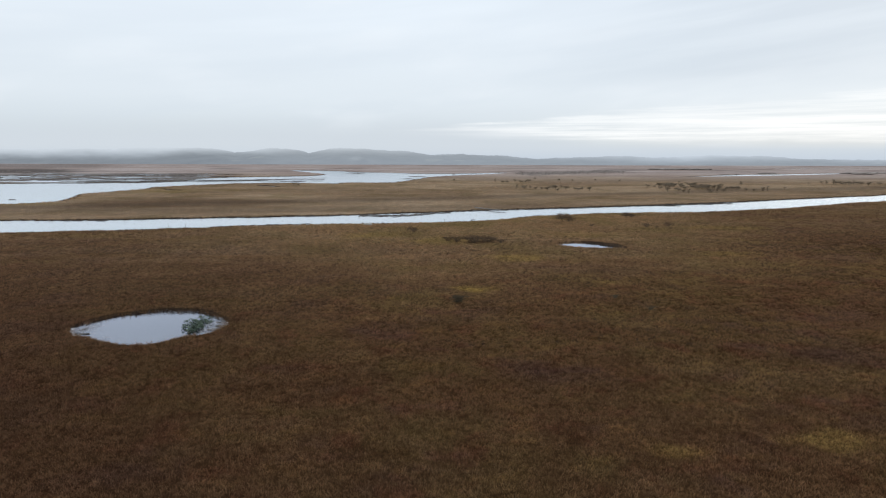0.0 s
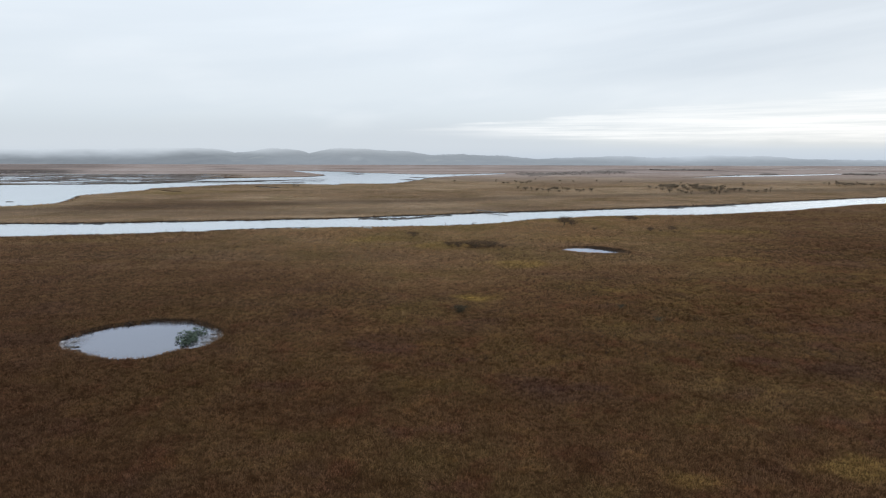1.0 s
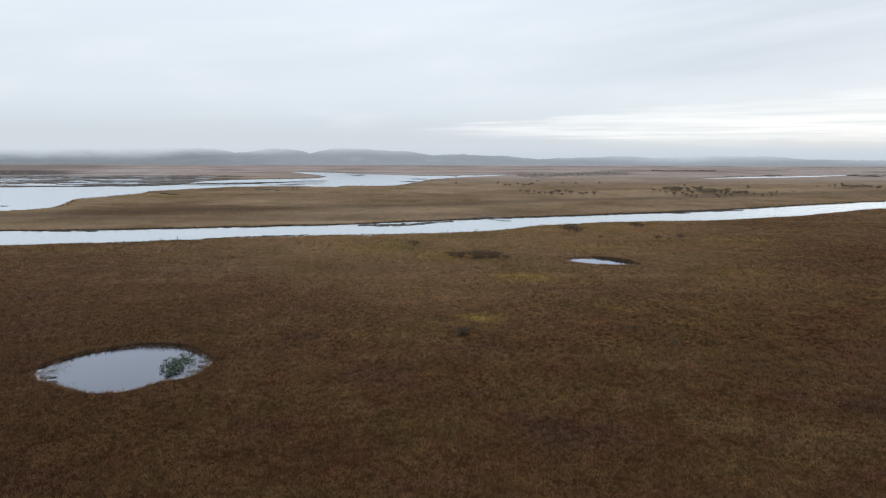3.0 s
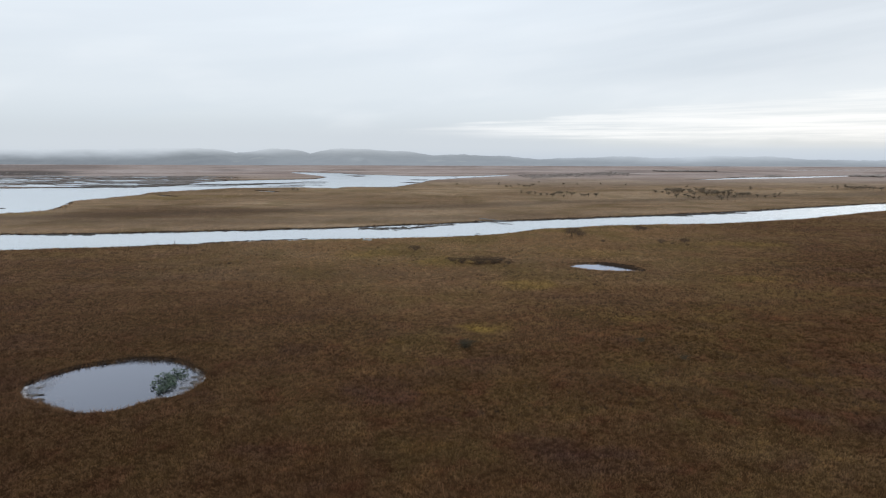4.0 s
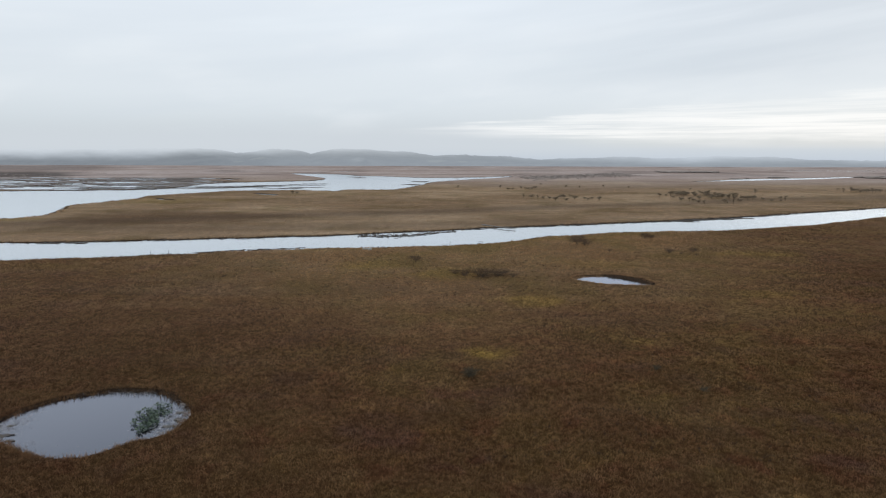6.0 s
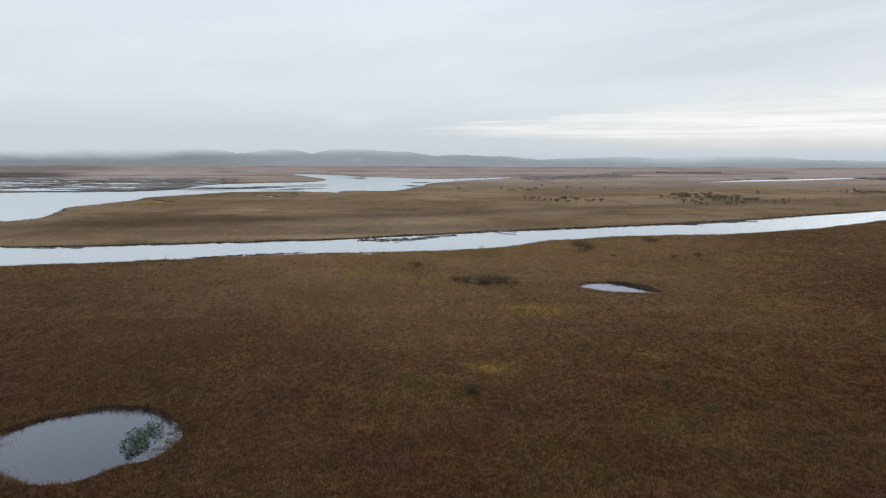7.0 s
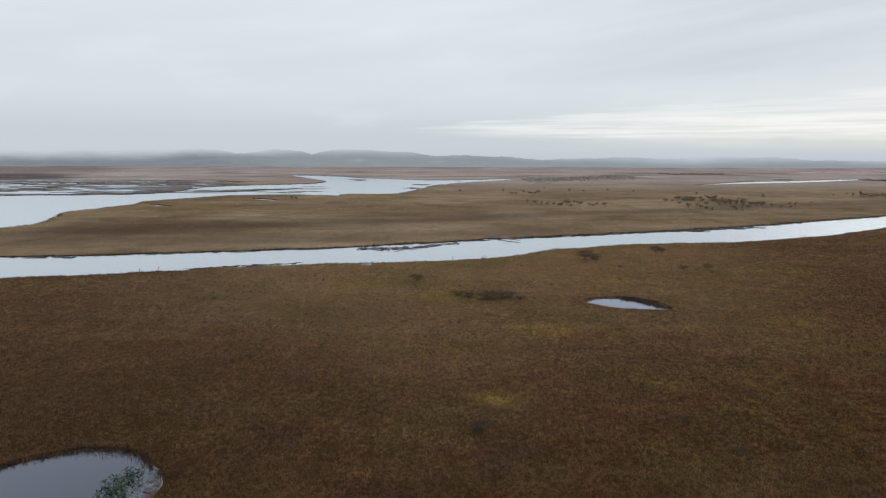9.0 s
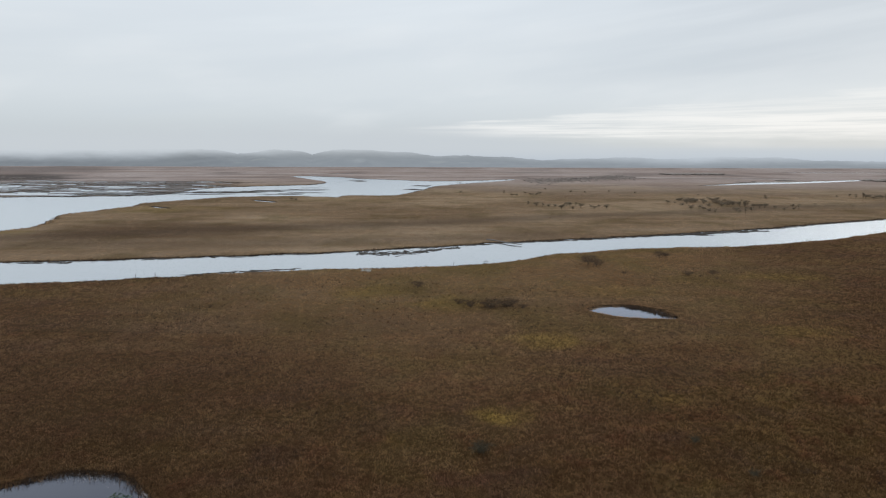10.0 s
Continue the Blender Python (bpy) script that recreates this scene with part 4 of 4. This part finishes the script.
def mat_island(x, y, long, wide, lumps, label, tall=1.0):
    bm = bmesh.new()
    mat_shape(bm, 0, 0, 0, long, wide, max(14, min(24, lumps + 6)), tall)
    mesh = bpy.data.meshes.new("reed_mat")
    bm.to_mesh(mesh)
    bm.free()
    mesh.materials.append(float_mat)
    ob = new("reed_mat", mesh)
    ob.location = (x, y, -0.17)
    return tagged(ob, label, "reed mat", "floating mats of dead reed")


def mat_litter(places, label):
    """Scraps of dead reed too small and many to count: (x, y, long, wide)."""
    bm = bmesh.new()
    for x, y, long, wide in places:
        mat_shape(bm, x, y, -0.17, long, wide, 9, 0.6)
    mesh = bpy.data.meshes.new("reed_scraps")
    bm.to_mesh(mesh)
    bm.free()
    mesh.materials.append(float_mat)
    return tagged(new("reed_scraps", mesh), label, "reed scraps", kind="stuff")


DEAD = "dark ragged mat of dead reed floating by the bank"
for x, y, long, wide, lumps in ((92.5, 246.4, 5, 1.2, 16), (100.5, 248.6, 6, 1.2, 18), (-115, 180.6, 7, 1.2, 14), (-107, 181.2, 6, 1.2, 12), (-63, 166.0, 9, 0.8, 16), (-50, 169.6, 6, 0.6, 12), (72, 239, 8, 1.4, 16), (52, 232.5, 9, 1.4, 16), (-84, 188, 9, 1.2, 14), (-46, 196.6, 8, 1.2, 12)):
    mat_island(x, y, long, wide, lumps, DEAD)
scraps = []
for n in range(430):
    s = rng.random()
    scraps.append((-28 + 30 * s + rng.normal(0, 0.7), 199.6 - 2.6 * math.exp(-((s - 0.4) / 0.22) ** 2) + 10.5 * s * s + rng.normal(-0.4, 2.3) * (1.1 - 0.7 * s), rng.uniform(0.3, 1.5), rng.uniform(0.12, 0.45)))
mat_litter(scraps, "scattered scraps of dead reed floating in the river")
for n in range(16):
    s = rng.uniform(0.1, 0.75)
    mat_island(-28 + 30 * s, 199.2 - 2.8 * math.exp(-((s - 0.4) / 0.22) ** 2) + 10.5 * s * s + rng.normal(0, 0.8), rng.uniform(1.2, 2.8), rng.uniform(0.4, 0.8), 8, DEAD, 0.6)
for x, y, long, wide in ((-26.9, 66.6, 1.5, 0.7), (-26.5, 68.0, 1.3, 0.9), (-27.3, 69.6, 1.0, 0.6), (-27.6, 65.4, 0.9, 0.5), (-41.2, 64.6, 1.7, 0.7), (-42.2, 66.6, 1.0, 0.5), (-40.0, 63.6, 1.1, 0.4)):
    mat_island(x, y, long, wide, 8, "low brown mud lump in the shallow edge of the pond", 0.6).location.z = -0.24
mat_island(13.2, 224.6, 10, 4.5, 14, "muddy spit of dead reed at the river bank")
scraps = []
for n in range(70):
    s = rng.random()
    scraps.append((-63 + 23 * s, 165.6 + 8.2 * s ** 0.8 + abs(rng.normal(0, 0.8)), rng.uniform(0.6, 2.4), rng.uniform(0.2, 0.6)))
for n in range(160):
    x = rng.uniform(-118, 30)
    scraps.append((x, np.interp(x, [p[0] for p in RIVER_FAR[::-1]], [p[1] for p in RIVER_FAR[::-1]]) - 0.3 - abs(rng.normal(0, 0.9)), rng.uniform(0.4, 2.2), rng.uniform(0.15, 0.5)))
mat_litter(scraps, "dark scraps of dead reed washed along the river banks")
for n in range(50):
    s = rng.uniform(0, 1)
    mat_island(84 + 38 * s, 240.8 + 14 * s + rng.normal(0, 1.2), rng.uniform(1.5, 7.0), rng.uniform(0.4, 1.2), 9, DEAD)
mat_island(-194.5, 265.5, 3.4, 2.4, 12, "low dark reed islet in the shallow lake")
for n in range(64):
    x = 5 + 195 * (n + rng.uniform(0, 1)) / 64
    bank_y = np.interp(x, [p[0] for p in RIVER_FAR[::-1]], [p[1] for p in RIVER_FAR[::-1]])
    mat_island(x, bank_y - rng.uniform(0.6, 2.6), rng.uniform(3, 7), rng.uniform(0.7, 1.8), 9, DEAD)
for x, y, long, wide, lumps in ((-104, 690, 14, 10, 12), (-96, 665, 10, 14, 12), (-110, 474, 24, 3, 16), (-124, 455, 22, 3, 16), (-118, 463, 14, 2, 10), (-240, 440, 40, 4, 24), (-290, 432, 40, 5, 24), (-30, 520, 12, 10, 12), (-24, 575, 12, 12, 12), (-180, 470, 20, 4, 12)):
    mat_island(x, y, long, wide, lumps, "low dark reed islet in the shallow lake").scale = (1.5, 1.5, 1.0)


# long thin mud banks between the lake and the flats
for n in range(60):
    s = rng.random()
    x, y = -262 + 150 * s + rng.normal(0, 8), 444 + 48 * s + rng.normal(0, 9) + 70 * max(0.0, s - 0.6)
    mat_island(x, y, rng.uniform(10, 34), rng.uniform(1.2, 3.2), 14, "long low grey mud bank at the edge of the lake").scale = (1.3, 1.3, 0.8)


def log_thing(x, y, z, long, turn, mat, label):
    """A drifted trunk with broken side limbs."""
    root = tagged(new("drift_log"), label, "log")
    root.matrix_world = pose(x, y, z, 0, 0, turn)
    bm = bmesh.new()
    limb(bm, [Vector((long * (k / 6 - 0.5), 0.25 * math.sin(k * 1.1), 0.05 + 0.06 * math.sin(k * 2.0))) for k in range(7)], 0.28, 0.12, 7)
    part("trunk", bm, mat, root)
    for k in range(4):
        bm = bmesh.new()
        s = rng.uniform(-0.4, 0.4) * long
        limb(bm, [Vector((s, 0, 0.05)), Vector((s + 0.4, rng.uniform(-0.6, 0.6), 0.4)), Vector((s + 0.7, rng.uniform(-0.9, 0.9), 0.6))], 0.07, 0.02, 4)
        part("branch", bm, mat, root)
    return root


log_thing(17.8, 220.2, 0.2, 15.5, -46, worn, "long weathered log drifted against the bank")
log_thing(-22.0, 170.4, 0.2, 2.4, 40, drift, "pale drifted log on the muddy river edge")
log_thing(-20.9, 169.2, 0.25, 1.6, 75, drift, "short pale drifted log on the muddy river edge")


def stake(x, y, tall):
    bm = bmesh.new()
    limb(bm, [Vector((0, 0, -0.6)), Vector((0.02, 0.01, tall * 0.5)), Vector((0.05, -0.02, tall))], 0.07, 0.05, 6)
    mesh = bpy.data.meshes.new("stake")
    bm.to_mesh(mesh)
    bm.free()
    mesh.materials.append(bark)
    ob = new("stake", mesh)
    ob.location = (x, y, -0.3)
    return tagged(ob, "dark wooden stake standing in the river edge", "stake", "stakes in the river edge")


for x, y, tall in ((-76.0, 161.6, 1.1), (-72.0, 163.0, 1.2), (124, 227.5, 1.0), (125.6, 228.2, 1.1), (0.5, 181.0, 0.9), (-62, 448, 2.0)):
    stake(x, y, tall)
rack = tagged(new("stake_pair"), "two dark stakes with a bar across them in the river", "stake")
rack.location = (9.5, 184.25, -0.72)
for name, path in (("post", [(-0.5, -0.25, -0.6), (-0.49, -0.24, 0.5), (-0.47, -0.25, 0.95)]), ("post", [(0.5, 0.25, -0.6), (0.5, 0.26, 0.5), (0.52, 0.24, 0.95)]), ("crossbar", [(-0.7, -0.35, 0.9), (0.0, 0.0, 0.93), (0.7, 0.35, 0.9)])):
    bm = bmesh.new()
    limb(bm, [Vector(p) for p in path], 0.06, 0.05, 6)
    part(name, bm, bark, rack)
